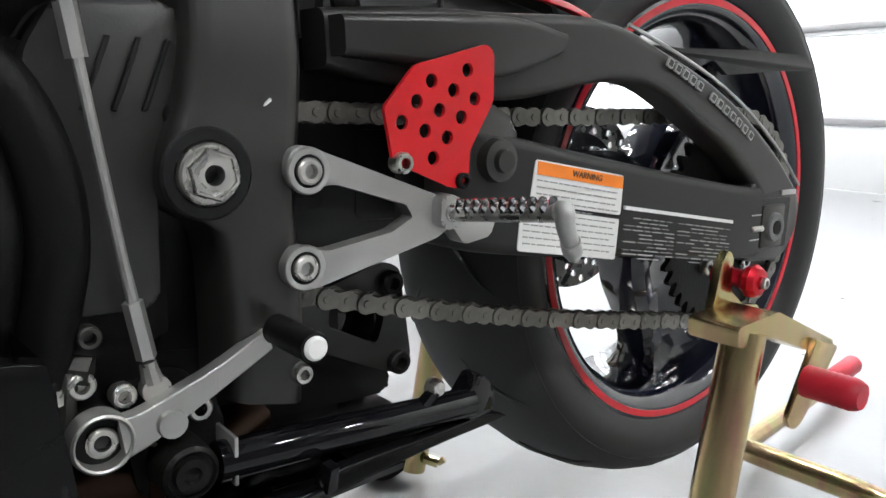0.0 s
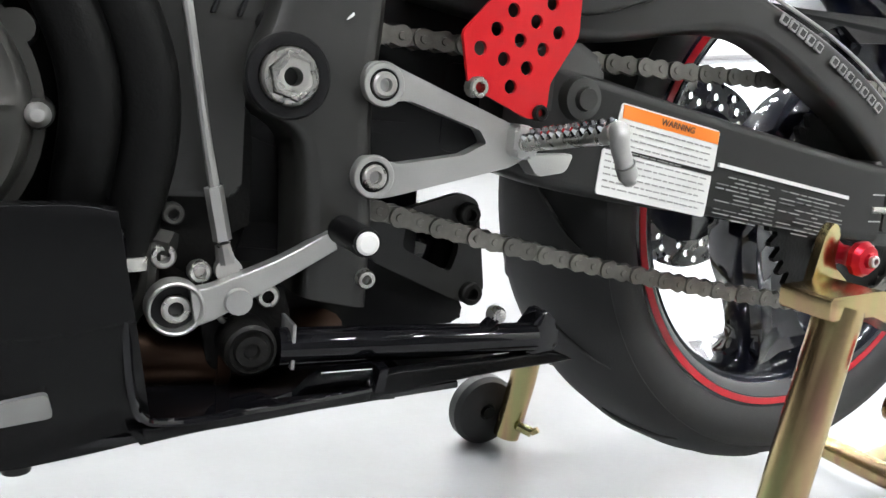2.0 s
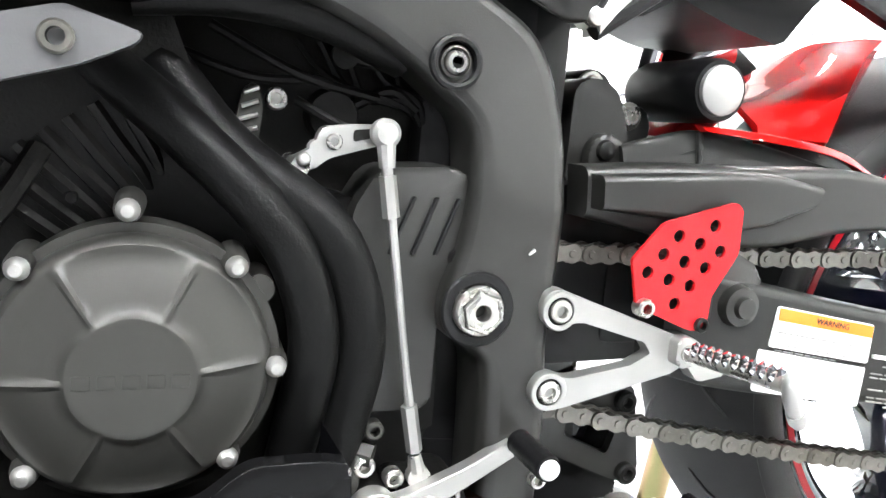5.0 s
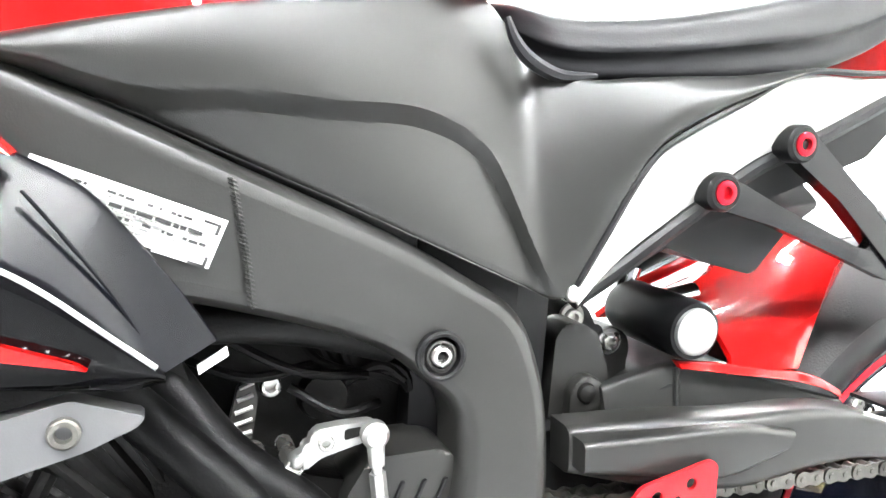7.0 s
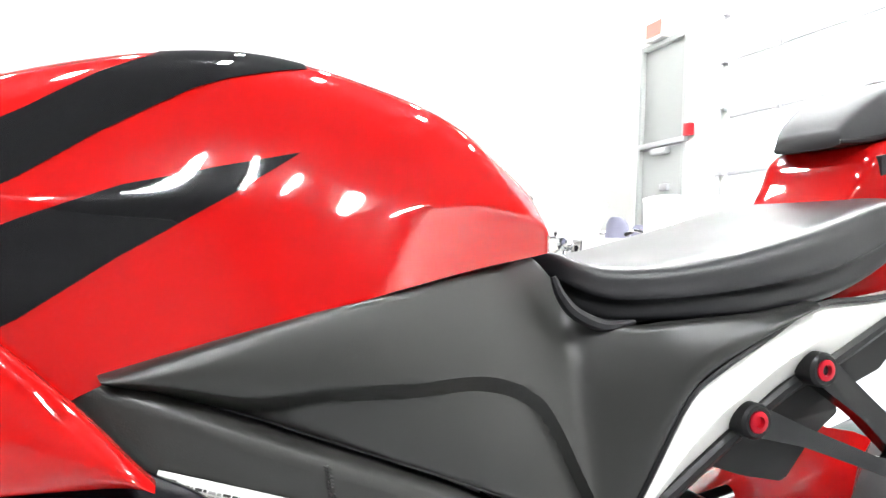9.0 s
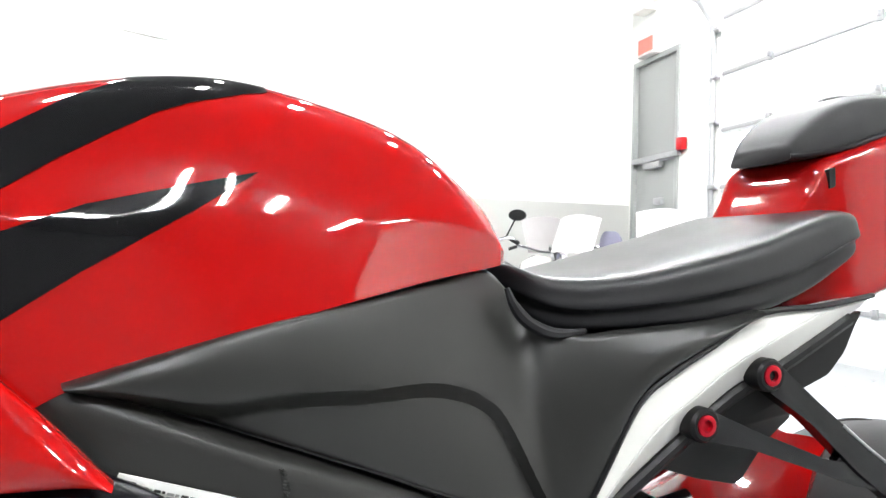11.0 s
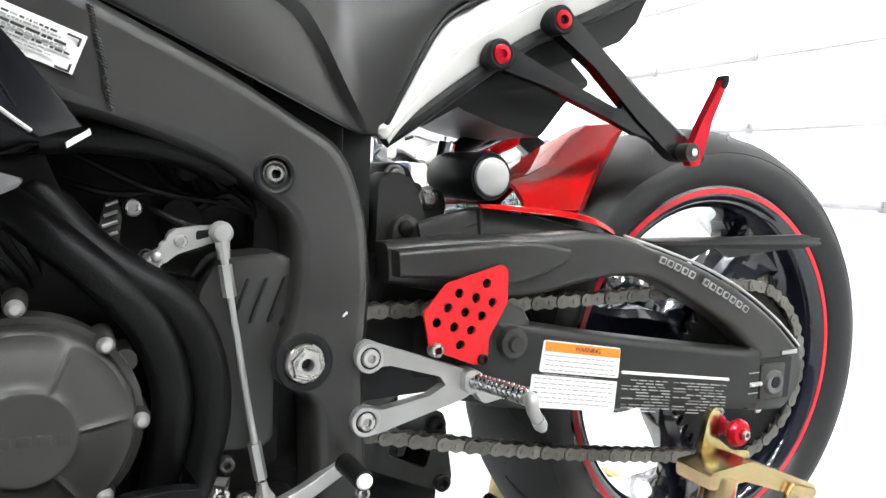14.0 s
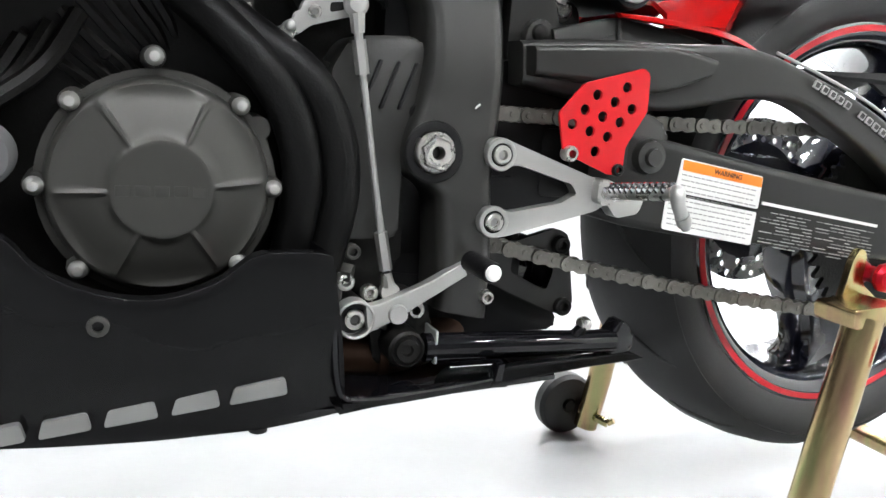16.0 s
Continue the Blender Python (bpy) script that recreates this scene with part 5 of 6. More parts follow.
# slanting fins of the cylinder block behind the cover
for k in range(7):
    a, b = Vector((-0.300 + 0.013 * k, -0.086, 0.545 + 0.0085 * k)), Vector((-0.232 + 0.006 * k, -0.082, 0.492 + 0.0095 * k))
    part("fin", tube([a, a.lerp(b, 0.4), a.lerp(b, 0.75) + Vector((0, -0.003, 0.002)), b], [0.0042, 0.0046, 0.0046, 0.0036], 6), ENGINE, eng)
part("plug", moved(lathe([(0.0003, -0.003), (0.0032, -0.003), (0.0042, 0.002), (0.0042, 0.02), (0.0003, 0.02)], 12), at(-0.245, -0.090, 0.533)), ENGINE, eng)
for x0, z0, x1, z1 in ((-0.19, 0.625, -0.10, 0.615), (-0.17, 0.642, -0.06, 0.606), (-0.115, 0.600, -0.05, 0.585)):
    part("cable", tube([(x0, -0.062, z0), (0.5 * x0 + 0.5 * x1, -0.075, 0.5 * (z0 + z1) - 0.008), (x1, -0.060, z1)], 0.0034, 8, 6), HOSE, eng)
part("hose", tube([(-0.215, -0.100, 0.650), (-0.165, -0.102, 0.655), (-0.110, -0.096, 0.650), (-0.050, -0.075, 0.632)], 0.0125, 14, 5), HOSE, eng, "thick black hose")
part("clutch_arm", join(moved(lathe([(0.0003, -0.002), (0.016, -0.002), (0.019, 0.008), (0.0003, 0.008)], 20), at(-0.090, -0.062, 0.592)), tube([(-0.075, -0.055, 0.60), (-0.05, -0.055, 0.612), (-0.03, -0.055, 0.60)], 0.004, 8, 4)), ENGINE, eng)
part("wiring", join(*[tube([(-0.115 + 0.016 * k, -0.05, 0.64), (-0.095 + 0.014 * k, -0.058 + 0.003 * k, 0.618 - 0.006 * (k % 3)), (-0.060 + 0.010 * k, -0.056, 0.606), (-0.02, -0.05, 0.60 - 0.008 * k)], 0.0028, 6, 4) for k in range(5)]), HOSE, eng)

# gear linkage: arm, rod, pedal
lk = part("shift_rod", join(tube([(-0.0660, -0.1165, 0.566), (-0.0590, -0.1165, 0.525), (-0.0430, -0.1165, 0.430), (-0.0365, -0.1165, 0.396)], [0.0036, 0.0030, 0.0030, 0.0036], 10), tube([(-0.0648, -0.1165, 0.558), (-0.0605, -0.1165, 0.532)], 0.0056, 6), tube([(-0.0392, -0.1165, 0.408), (-0.0328, -0.1165, 0.376)], 0.0056, 6)), ALU, bike, "polished metal gear rod")
part("rod_end", join(moved(lathe([(0.0003, -0.007), (0.0065, -0.006), (0.0092, -0.003), (0.0092, 0.004), (0.0003, 0.004)], 18), at(-0.068, -0.1165, 0.584)), tube([(-0.0672, -0.1165, 0.578), (-0.0655, -0.1165, 0.563)], [0.0062, 0.0052], 10)), ALU, lk)
part("lower_end", join(tube([(-0.0326, -0.1165, 0.374), (-0.0300, -0.1165, 0.362)], [0.0048, 0.0062], 10), moved(lathe([(0.0003, -0.004), (0.008, -0.004), (0.008, 0.004), (0.0003, 0.004)], 16), at(-0.029, -0.1165, 0.358))), STEEL, lk)
part("selector_arm", prism(fillet([(-0.121, 0.561), (-0.111, 0.557), (-0.100, 0.566), (-0.078, 0.573), (-0.064, 0.577), (-0.064, 0.589), (-0.085, 0.588), (-0.106, 0.585), (-0.109, 0.573), (-0.121, 0.566)], 0.004), -0.106, -0.096, 0.002), ALU, lk, "cast metal selector arm")
part("arm_pocket", prism(fillet([(-0.0855, 0.577), (-0.074, 0.580), (-0.074, 0.586), (-0.0855, 0.5845)], 0.002, 2), -0.1065, -0.105), ENGINE, lk)
bolt(-0.0975, -0.106, 0.5765, 0.0052, lk, STEEL, 0.003)
bolt(-0.1155, -0.106, 0.5645, 0.0046, lk, ALU, 0.004, dome=True)
bolt(-0.110, -0.09, 0.540, 0.0052, lk, STEEL, 0.004, dome=True)
part("selector_shaft", tube([(-0.117, -0.106, 0.56), (-0.117, -0.06, 0.56)], 0.006, 10), STEEL, lk)
ped = part("shift_pedal", slab([((-0.0525, -0.130, 0.3490), (-0.0490, -0.130, 0.3265)), ((-0.042, -0.130, 0.3505), (-0.036, -0.130, 0.3315)), ((-0.030, -0.130, 0.3550), (-0.0195, -0.130, 0.3410)), ((0.0, -0.130, 0.3675), (0.008, -0.130, 0.3565)), ((0.031, -0.130, 0.3845), (0.035, -0.130, 0.3725))], 0.010, 0.0012, 5, 6), ALU, bike, "brushed aluminium gear pedal")
part("pedal_eye", moved(lathe([(0.0138, -0.001), (0.0150, -0.0018), (0.0162, -0.001), (0.0166, 0.002), (0.0166, 0.012), (0.0138, 0.012)], 36, closed=True), at(-0.0605, -0.130, 0.3380)), ALU, ped)
# black disc at the bottom of the eye, for the shade inside it
part("recess_shade", moved(lathe([(0.0003, 0.0), (0.0142, 0.0), (0.0142, 0.004), (0.0003, 0.004)], 32), at(-0.0605, -0.1215, 0.3380)), PLASTIC, ped)
bolt(-0.0595, -0.1215, 0.3365, 0.0086, ped, STEEL, 0.004)
# ink disc in place of the dark down the bolt's hex hole
part("socket_shade", moved(lathe([(0.0003, -0.0006), (0.0042, -0.0006), (0.0042, 0.001), (0.0003, 0.001)], 6), at(-0.0595, -0.1215, 0.3365)), INK, ped)
part("pivot_boss", moved(lathe([(0.0003, 0.0), (0.0155, 0.0), (0.0155, 0.05), (0.0003, 0.05)], 24), at(-0.0605, -0.118, 0.3380)), ENGINE, ped)
part("rod_joint", moved(lathe([(0.0003, -0.003), (0.0078, -0.003), (0.0085, 0.0), (0.0085, 0.01), (0.0003, 0.01)], 16), at(-0.0250, -0.1305, 0.3415)), ALU, ped)
part("pedal_peg", moved(lathe([(0.0003, 0.0)] + [(0.0082 + 0.0008 * (k % 2), 0.004 * k) for k in range(12)] + [(0.0003, 0.046)], 20), at(0.0345, -0.180, 0.3865)), PLASTIC, ped, "black rubber pedal peg")
part("peg_cap", moved(lathe([(0.0003, -0.002), (0.0052, -0.0018), (0.0068, -0.0004), (0.0068, 0.002), (0.0003, 0.002)], 20), at(0.0345, -0.181, 0.3865)), PAPER, ped, "pale metal end cap")

# foot rest bracket of the rider
br = part("foot_rest_bracket", prism(fillet([(0.0435, 0.4765), (0.0475, 0.4880), (0.058, 0.4905), (0.069, 0.4860), (0.150, 0.4585), (0.166, 0.4535), (0.168, 0.4375), (0.154, 0.4290), (0.068, 0.4065), (0.056, 0.4045), (0.0430, 0.4110), (0.0405, 0.4210), (0.047, 0.4320), (0.058, 0.4315), (0.070, 0.4270), (0.118, 0.4355), (0.1340, 0.4440), (0.128, 0.4525), (0.072, 0.4685), (0.060, 0.4630), (0.048, 0.4655)],
     [0.006, 0.006, 0.006, 0.006, 0.004, 0.004, 0.004, 0.004, 0.006, 0.006, 0.006, 0.006, 0.006, 0.006, 0.006, 0.001, 0.001, 0.001, 0.006, 0.006, 0.006]), -0.1300, -0.1180, 0.0022, 3), ALU, bike, "cast aluminium foot rest bracket")
for x, z in ((0.0575, 0.4755), (0.0550, 0.4190)):
    ring_washer(x, -0.1300, z, 0.0098, 0.0138, 0.0025, ALU, br, "seat_rim")
    # dark ring put in for the shaded gap round the bolt
    ring_washer(x, -0.1295, z, 0.0080, 0.0100, 0.0022, ENGINE, br, "gap_shade")
    bolt(x, -0.1300, z, 0.0080, br, STEEL, 0.005)
hub = part("peg_hub", join(prism(fillet([(0.149, 0.457), (0.160, 0.459), (0.170, 0.452), (0.170, 0.440), (0.160, 0.434), (0.149, 0.438)], 0.004), -0.1400, -0.1190, 0.003), prism(fillet([(0.160, 0.438), (0.20, 0.441), (0.195, 0.428), (0.172, 0.424)], 0.003), -0.1370, -0.1190, 0.002)), ALU, br)
bolt(0.158, -0.1400, 0.4465, 0.0058, hub, STEEL, 0.003)
peg_a, peg_b = Vector((0.159, -0.1410, 0.4470)), Vector((0.149, -0.243, 0.4600))
d = (peg_b - peg_a)
prof = [peg_a + d * (k / 26) for k in range(27)]
fp = part("foot_peg", tube(prof, [0.0062 for k in range(27)], 12), STEEL, br, "serrated steel foot peg")
part("peg_teeth", join(*[tube([peg_a + d * (0.04 + 0.088 * k + 0.044 * (j % 2)) + Vector((math.cos(w_) * 0.0050, 0.0, math.sin(w_) * 0.0050)), peg_a + d * (0.04 + 0.088 * k + 0.044 * (j % 2)) + Vector((math.cos(w_) * 0.0090, 0.0, math.sin(w_) * 0.0090))], [0.0036, 0.0014], 6) for k in range(11) for j, w_ in enumerate((2.7, 1.95, 1.2, 0.5))]), CHROME, fp)
part("peg_feeler", join(tube([(0.1505, -0.238, 0.4615), (0.1490, -0.246, 0.4605), (0.1490, -0.2475, 0.453), (0.1555, -0.2455, 0.4435)], [0.0046, 0.0056, 0.0054, 0.0050], 16, 4), tube([(0.1555, -0.2455, 0.4435), (0.1610, -0.243, 0.4370)], 0.0058, 16), tube([(0.1610, -0.243, 0.4370), (0.1640, -0.2415, 0.4335)], 0.0040, 12)), ALU, br)
# red perforated heel guard
red_out = fillet([(0.1055, 0.5130), (0.128, 0.5390), (0.186, 0.5555), (0.1925, 0.5505), (0.1935, 0.5190), (0.1745, 0.4870), (0.1735, 0.4625), (0.159, 0.4625), (0.113, 0.4800)], [0.003, 0.004, 0.006, 0.004, 0.004, 0.003, 0.003, 0.003, 0.004])
holes = [(0.170, 0.538), (0.141, 0.530), (0.159, 0.525), (0.177, 0.520), (0.130, 0.517), (0.148, 0.512), (0.166, 0.508), (0.119, 0.504), (0.137, 0.499), (0.155, 0.495), (0.144, 0.482)]


def perforated(outline, centres, r, y0, y1, n=14, cut=()):
    """A plate with round holes through it, and others of any outline."""
    bm = bmesh.new()
    loops = [[(x, z) for x, z in outline]] + [[(cx + r * math.cos(2 * math.pi * k / n), cz + r * math.sin(2 * math.pi * k / n)) for k in range(n)] for cx, cz in centres] + [list(c) for c in cut]
    edges = []
    for loop in loops:
        v = [bm.verts.new((x, y0, z)) for x, z in loop]
        edges += [bm.edges.new((v[i], v[(i + 1) % len(v)])) for i in range(len(v))]
    bmesh.ops.triangle_fill(bm, edges=edges, use_beauty=True)
    ext = bmesh.ops.extrude_face_region(bm, geom=bm.faces[:])
    for v in [g for g in ext["geom"] if isinstance(g, bmesh.types.BMVert)]:
        v.co.y = y1
    return bm


hg = part("heel_guard", perforated(red_out, holes, 0.0046, -0.1365, -0.1335), RED_POWDER, br, "red perforated heel guard")
bolt(0.1185, -0.1365, 0.4795, 0.0068, hg, STEEL, 0.006)
bolt(0.168, -0.1365, 0.4668, 0.0055, hg, ENGINE, 0.004)

# side stand, its pivot and the dark triangular bracket
ss = part("side_stand", join(tube([(0.0, -0.128, 0.311), (0.10, -0.130, 0.3095), (0.186, -0.132, 0.3085)], [0.0125, 0.0115, 0.0105], 14), prism(fillet([(0.172, 0.304), (0.192, 0.330), (0.205, 0.318), (0.207, 0.299), (0.180, 0.296)], 0.004), -0.136, -0.118, 0.003), tube([(0.137, -0.132, 0.308), (0.151, -0.136, 0.325)], [0.006, 0.005], 8)), GLOSS, bike, "folded black side stand")
part("tab_tip", moved(lathe([(0.0003, -0.004), (0.005, -0.003), (0.0065, 0.0), (0.0065, 0.006), (0.0003, 0.006)], 14), at(0.152, -0.137, 0.327)), STEEL, ss)
pivot = part("stand_pivot", moved(lathe([(0.0003, -0.010), (0.004, -0.010), (0.005, -0.013), (0.0095, -0.013), (0.0105, -0.009), (0.0125, -0.009), (0.0135, -0.012), (0.0158, -0.010), (0.0165, 0.0), (0.0165, 0.03), (0.0003, 0.03)], 30), at(-0.018, -0.128, 0.313)), ENGINE, ss)
part("pivot_bracket", prism(fillet([(-0.048, 0.355), (0.004, 0.352), (0.012, 0.330), (0.014, 0.300), (-0.005, 0.288), (-0.038, 0.292)], 0.008), -0.112, -0.07, 0.003), ENGINE, ss)
for x, z, r in ((-0.0035, 0.340, 0.0075), (-0.028, 0.330, 0.007), (-0.045, 0.356, 0.007), (-0.061, 0.391, 0.0065), (-0.066, 0.366, 0.0075)):
    bolt(x, -0.112, z, r, ss, STEEL if r > 0.0068 else ENGCOVER, 0.005)
part("switch_plate", box(0.0065, 0.0090, -0.139, -0.112, 0.299, 0.328, 0.0006), ALU, ss)
part("drain_fitting", join(tube([(-0.082, -0.10, 0.376), (-0.060, -0.112, 0.372)], 0.0085, 6), tube([(-0.072, -0.11, 0.374), (-0.075, -0.11, 0.345), (-0.083, -0.10, 0.325)], 0.006, 8, 4)), ENGCOVER, ss)
part("stay_plate", perforated(fillet([(0.076, 0.392), (0.104, 0.390), (0.150, 0.404), (0.164, 0.398), (0.176, 0.328), (0.166, 0.317), (0.150, 0.322), (0.082, 0.352), (0.074, 0.365)], 0.006), [], 0.004, -0.074, -0.066, cut=[fillet([(0.106, 0.379), (0.146, 0.381), (0.151, 0.362), (0.145, 0.343), (0.104, 0.362)], 0.005)]), SATIN, bike, "dull grey bracket plate with an opening")

for x, z in ((0.155, 0.388), (0.163, 0.327)):
    bolt(x, -0.075, z, 0.0090, bike, ENGINE, 0.006)
bolt(0.057, -0.121, 0.352, 0.0065, bike, STEEL, 0.007)
part("oil_pan", join(box(-0.09, 0.17, -0.055, 0.12, 0.295, 0.385, 0.015), box(0.0, 0.13, -0.05, 0.11, 0.36, 0.44, 0.015)), GLOSS, eng)
part("exhaust_pipe", tube([(-0.20, -0.07, 0.30), (-0.06, -0.088, 0.297), (-0.01, -0.088, 0.294), (0.05, -0.05, 0.30), (0.12, 0.0, 0.32)], [0.022, 0.021, 0.019, 0.02, 0.02], 18, 5), HEATED, eng, "heat-stained exhaust pipe")
part("pipe_joint", moved(lathe([(0.020, -0.006), (0.025, -0.004), (0.025, 0.004), (0.020, 0.006)], 24, closed=True), at(-0.028, -0.088, 0.2955) @ Matrix.Rotation(radians(90), 4, "Z")), HEATED, eng)

# lower fairing and belly pan
def pan_plate():
    """The flat glossy tray under the engine, narrowing to the rear."""
    plan = [(-0.60, 0.145), (-0.09, 0.172), (-0.02, 0.158), (0.064, 0.146), (0.125, 0.138), (0.125, -0.17), (-0.60, -0.195)]
    gap = [(-0.020, 0.1395), (0.011, 0.130), (0.027, 0.107), (0.044, 0.089), (0.088, 0.089), (0.066, 0.135)]
    return moved(perforated(plan, [], 0.0, 0.2772, 0.2815, cut=[gap]), Matrix.Rotation(radians(90), 4, "X"))


LF = [((-0.62, -0.15, 0.47), (-0.62, -0.122, 0.2928)), ((-0.45, -0.18, 0.445), (-0.45, -0.154, 0.2778)), ((-0.34, -0.19, 0.432), (-0.34, -0.162, 0.2708)), ((-0.303, -0.19, 0.418), (-0.305, -0.164, 0.2688)), ((-0.283, -0.19, 0.397), (-0.283, -0.165, 0.2678)), ((-0.25, -0.19, 0.381), (-0.25, -0.166, 0.2668)),
      ((-0.213, -0.19, 0.376), (-0.213, -0.167, 0.2663)), ((-0.177, -0.19, 0.386), (-0.177, -0.167, 0.2668)), ((-0.151, -0.19, 0.404), (-0.151, -0.167, 0.2673)), ((-0.132, -0.19, 0.4065), (-0.134, -0.167, 0.2683)), ((-0.11, -0.19, 0.4065), (-0.105, -0.167, 0.2718)), ((-0.0965, -0.189, 0.404), (-0.076, -0.166, 0.2758))]
lf = pair("lower_fairing", slab(LF, 0.012, 0.0008, 6, 14, bow=0.010), FAIRING, bike, "black lower fairing with a worn grey name")
pair("fairing_return", slab([((-0.0965, -0.187, 0.404), (-0.098, -0.125, 0.402)), ((-0.093, -0.187, 0.36), (-0.098, -0.125, 0.36)), ((-0.089, -0.187, 0.32), (-0.096, -0.12, 0.315)), ((-0.082, -0.184, 0.284), (-0.085, -0.12, 0.284))], 0.004, 0.001, 5, 3), GLOSS, lf)
pair("pan_side", slab([((-0.090, -0.178, 0.2885), (-0.083, -0.178, 0.2780)), ((-0.05, -0.171, 0.2850), (-0.05, -0.166, 0.2768)), ((-0.02, -0.166, 0.2850), (-0.02, -0.160, 0.2765)), ((0.050, -0.154, 0.2862), (0.050, -0.149, 0.2780)), ((0.064, -0.152, 0.2965), (0.064, -0.146, 0.2785)), ((0.150, -0.141, 0.2960), (0.152, -0.136, 0.2840)), ((0.203, -0.134, 0.2955), (0.205, -0.130, 0.2852)), ((0.226, -0.130, 0.2880), (0.226, -0.128, 0.2866))], 0.010, 0.002, 6, 5), FAIRING, lf, "black belly pan side")
part("cutout_rim", tube([(-0.0955, -0.187, 0.395), (-0.0925, -0.187, 0.35), (-0.0890, -0.186, 0.312), (-0.0830, -0.182, 0.295), (-0.070, -0.175, 0.2885), (-0.05, -0.1715, 0.2865), (-0.02, -0.1665, 0.2863), (0.050, -0.1545, 0.2874), (0.0575, -0.1530, 0.2905), (0.060, -0.1525, 0.2985)], 0.0024, 8, 5), GLOSS, lf, "glossy rim round the opening")
part("belly_pan", pan_plate(), GLOSS, lf, "glossy black belly pan")
# sheet added below the pan's opening, only to make the opening look dark
part("gap_filler", moved(prism([(-0.004, 0.125), (0.018, 0.105), (0.034, 0.080), (0.100, 0.080), (0.082, 0.130)], 0.2700, 0.2730), Matrix.Rotation(radians(90), 4, "X")), GLOSS, lf)
part("pan_floor", box(0.092, 0.165, -0.128, 0.17, 0.2850, 0.2925, 0.002), PLASTIC, lf)

# box added to fill the space behind the side stand with dark
part("under_filler", box(-0.10, 0.125, -0.062, 0.122, 0.282, 0.385, 0.012), PLASTIC, lf, "black filler box for the shade behind the side stand")
# bracket drawn deep, so that its black also fills the shade behind it
part("stand_gusset", prism(fillet([(-0.02, 0.362), (0.088, 0.352), (0.160, 0.320), (0.166, 0.308), (0.160, 0.300), (-0.02, 0.298)], 0.004), -0.063, 0.10, 0.003), PLASTIC, bike, "black stand bracket under the engine")
part("pan_step", prism([(0.058, 0.302), (0.064, 0.303), (0.062, 0.287), (0.055, 0.287)], -0.158, -0.145, 0.001), GLOSS, lf)
fbz = bolt(-0.249, -0.1915, 0.360, 0.0070, lf, ENGCOVER, 0.003)
part("lower_clip", moved(lathe([(0.0003, -0.002), (0.007, -0.002), (0.007, 0.006), (0.0003, 0.006)], 14), at(-0.141, -0.160, 0.2660) @ Matrix.Rotation(radians(90), 4, "X")), PLASTIC, lf)
# the worn name on the fairing: plain slanted blocks
for x0, x1 in ((-0.332, -0.294), (-0.290, -0.254), (-0.250, -0.212), (-0.207, -0.171), (-0.168, -0.124)):
    z0, z1 = 0.2945 + (x0 + 0.168) * 0.13, 0.2945 + (x1 + 0.168) * 0.13
    part("print", prism(fillet([(x0 + 0.003, z0), (x1, z1), (x1 - 0.003, z1 + 0.0145), (x0 + 0.006, z0 + 0.0140)], 0.003, 3), -0.1885, -0.182, warp=lambda x, z: 0.002 + (0.311 - z) * 0.33), DECAL, lf, "worn grey printing")

# middle fairing: glossy black with a red line, red upper part
EDGE_U = [(-0.62, 0.80), (-0.40, 0.79), (-0.30, 0.767), (-0.262, 0.752), (-0.236, 0.738), (-0.213, 0.714), (-0.190, 0.686), (-0.171, 0.660)]
EDGE_L = [(-0.62, 0.755), (-0.40, 0.743), (-0.30, 0.715), (-0.270, 0.702), (-0.250, 0.690), (-0.228, 0.6735), (-0.212, 0.6615), (-0.198, 0.651)]
EDGE_B = [(-0.62, 0.60), (-0.40, 0.632), (-0.30, 0.640), (-0.270, 0.640), (-0.250, 0.639), (-0.228, 0.638), (-0.212, 0.638), (-0.197, 0.642)]
mf = pair("middle_fairing", slab([((lx, -0.186, lz), (bx, -0.172, bz)) for (lx, lz), (bx, bz) in zip(EDGE_L, EDGE_B)], 0.010, 0.002, 5, 10, bow=0.006), BODY_BLACK, bike, "glossy black middle fairing with a red line")
pair("fairing_fold", slab([((ux, -0.158, uz), (lx, -0.185, lz)) for (ux, uz), (lx, lz) in zip(EDGE_U, EDGE_L)], 0.004, 0.001, 5, 10, bow=0.0), FIN, mf, "dark folded inner edge of the fairing")
part("fold_crease", tube([(-0.262, -0.1785, 0.738), (-0.243, -0.1785, 0.715), (-0.222, -0.178, 0.688), (-0.205, -0.178, 0.661), (-0.196, -0.178, 0.652)], 0.0011, 6, 4), FIN, mf)
part("red_line", prism([(-0.62, 0.690), (-0.40, 0.683), (-0.272, 0.668), (-0.238, 0.6575), (-0.233, 0.6540), (-0.272, 0.660), (-0.40, 0.672), (-0.62, 0.678)], -0.1895, -0.176), RED, mf)
# pale tube drawn for the highlight line along the glossy panel's edge
part("edge_gleam", tube([(-0.300, -0.1868, 0.715), (-0.270, -0.1868, 0.702), (-0.250, -0.1868, 0.690), (-0.228, -0.1868, 0.6735), (-0.202, -0.1868, 0.654)], 0.0016, 6, 4), ALU, mf)
# white sliver put in for the highlight at the fold's tip
part("tip_highlight", prism([(-0.182, 0.6485), (-0.167, 0.6585), (-0.166, 0.6545), (-0.181, 0.6445)], -0.171, -0.164, 0.001), PAPER, mf)
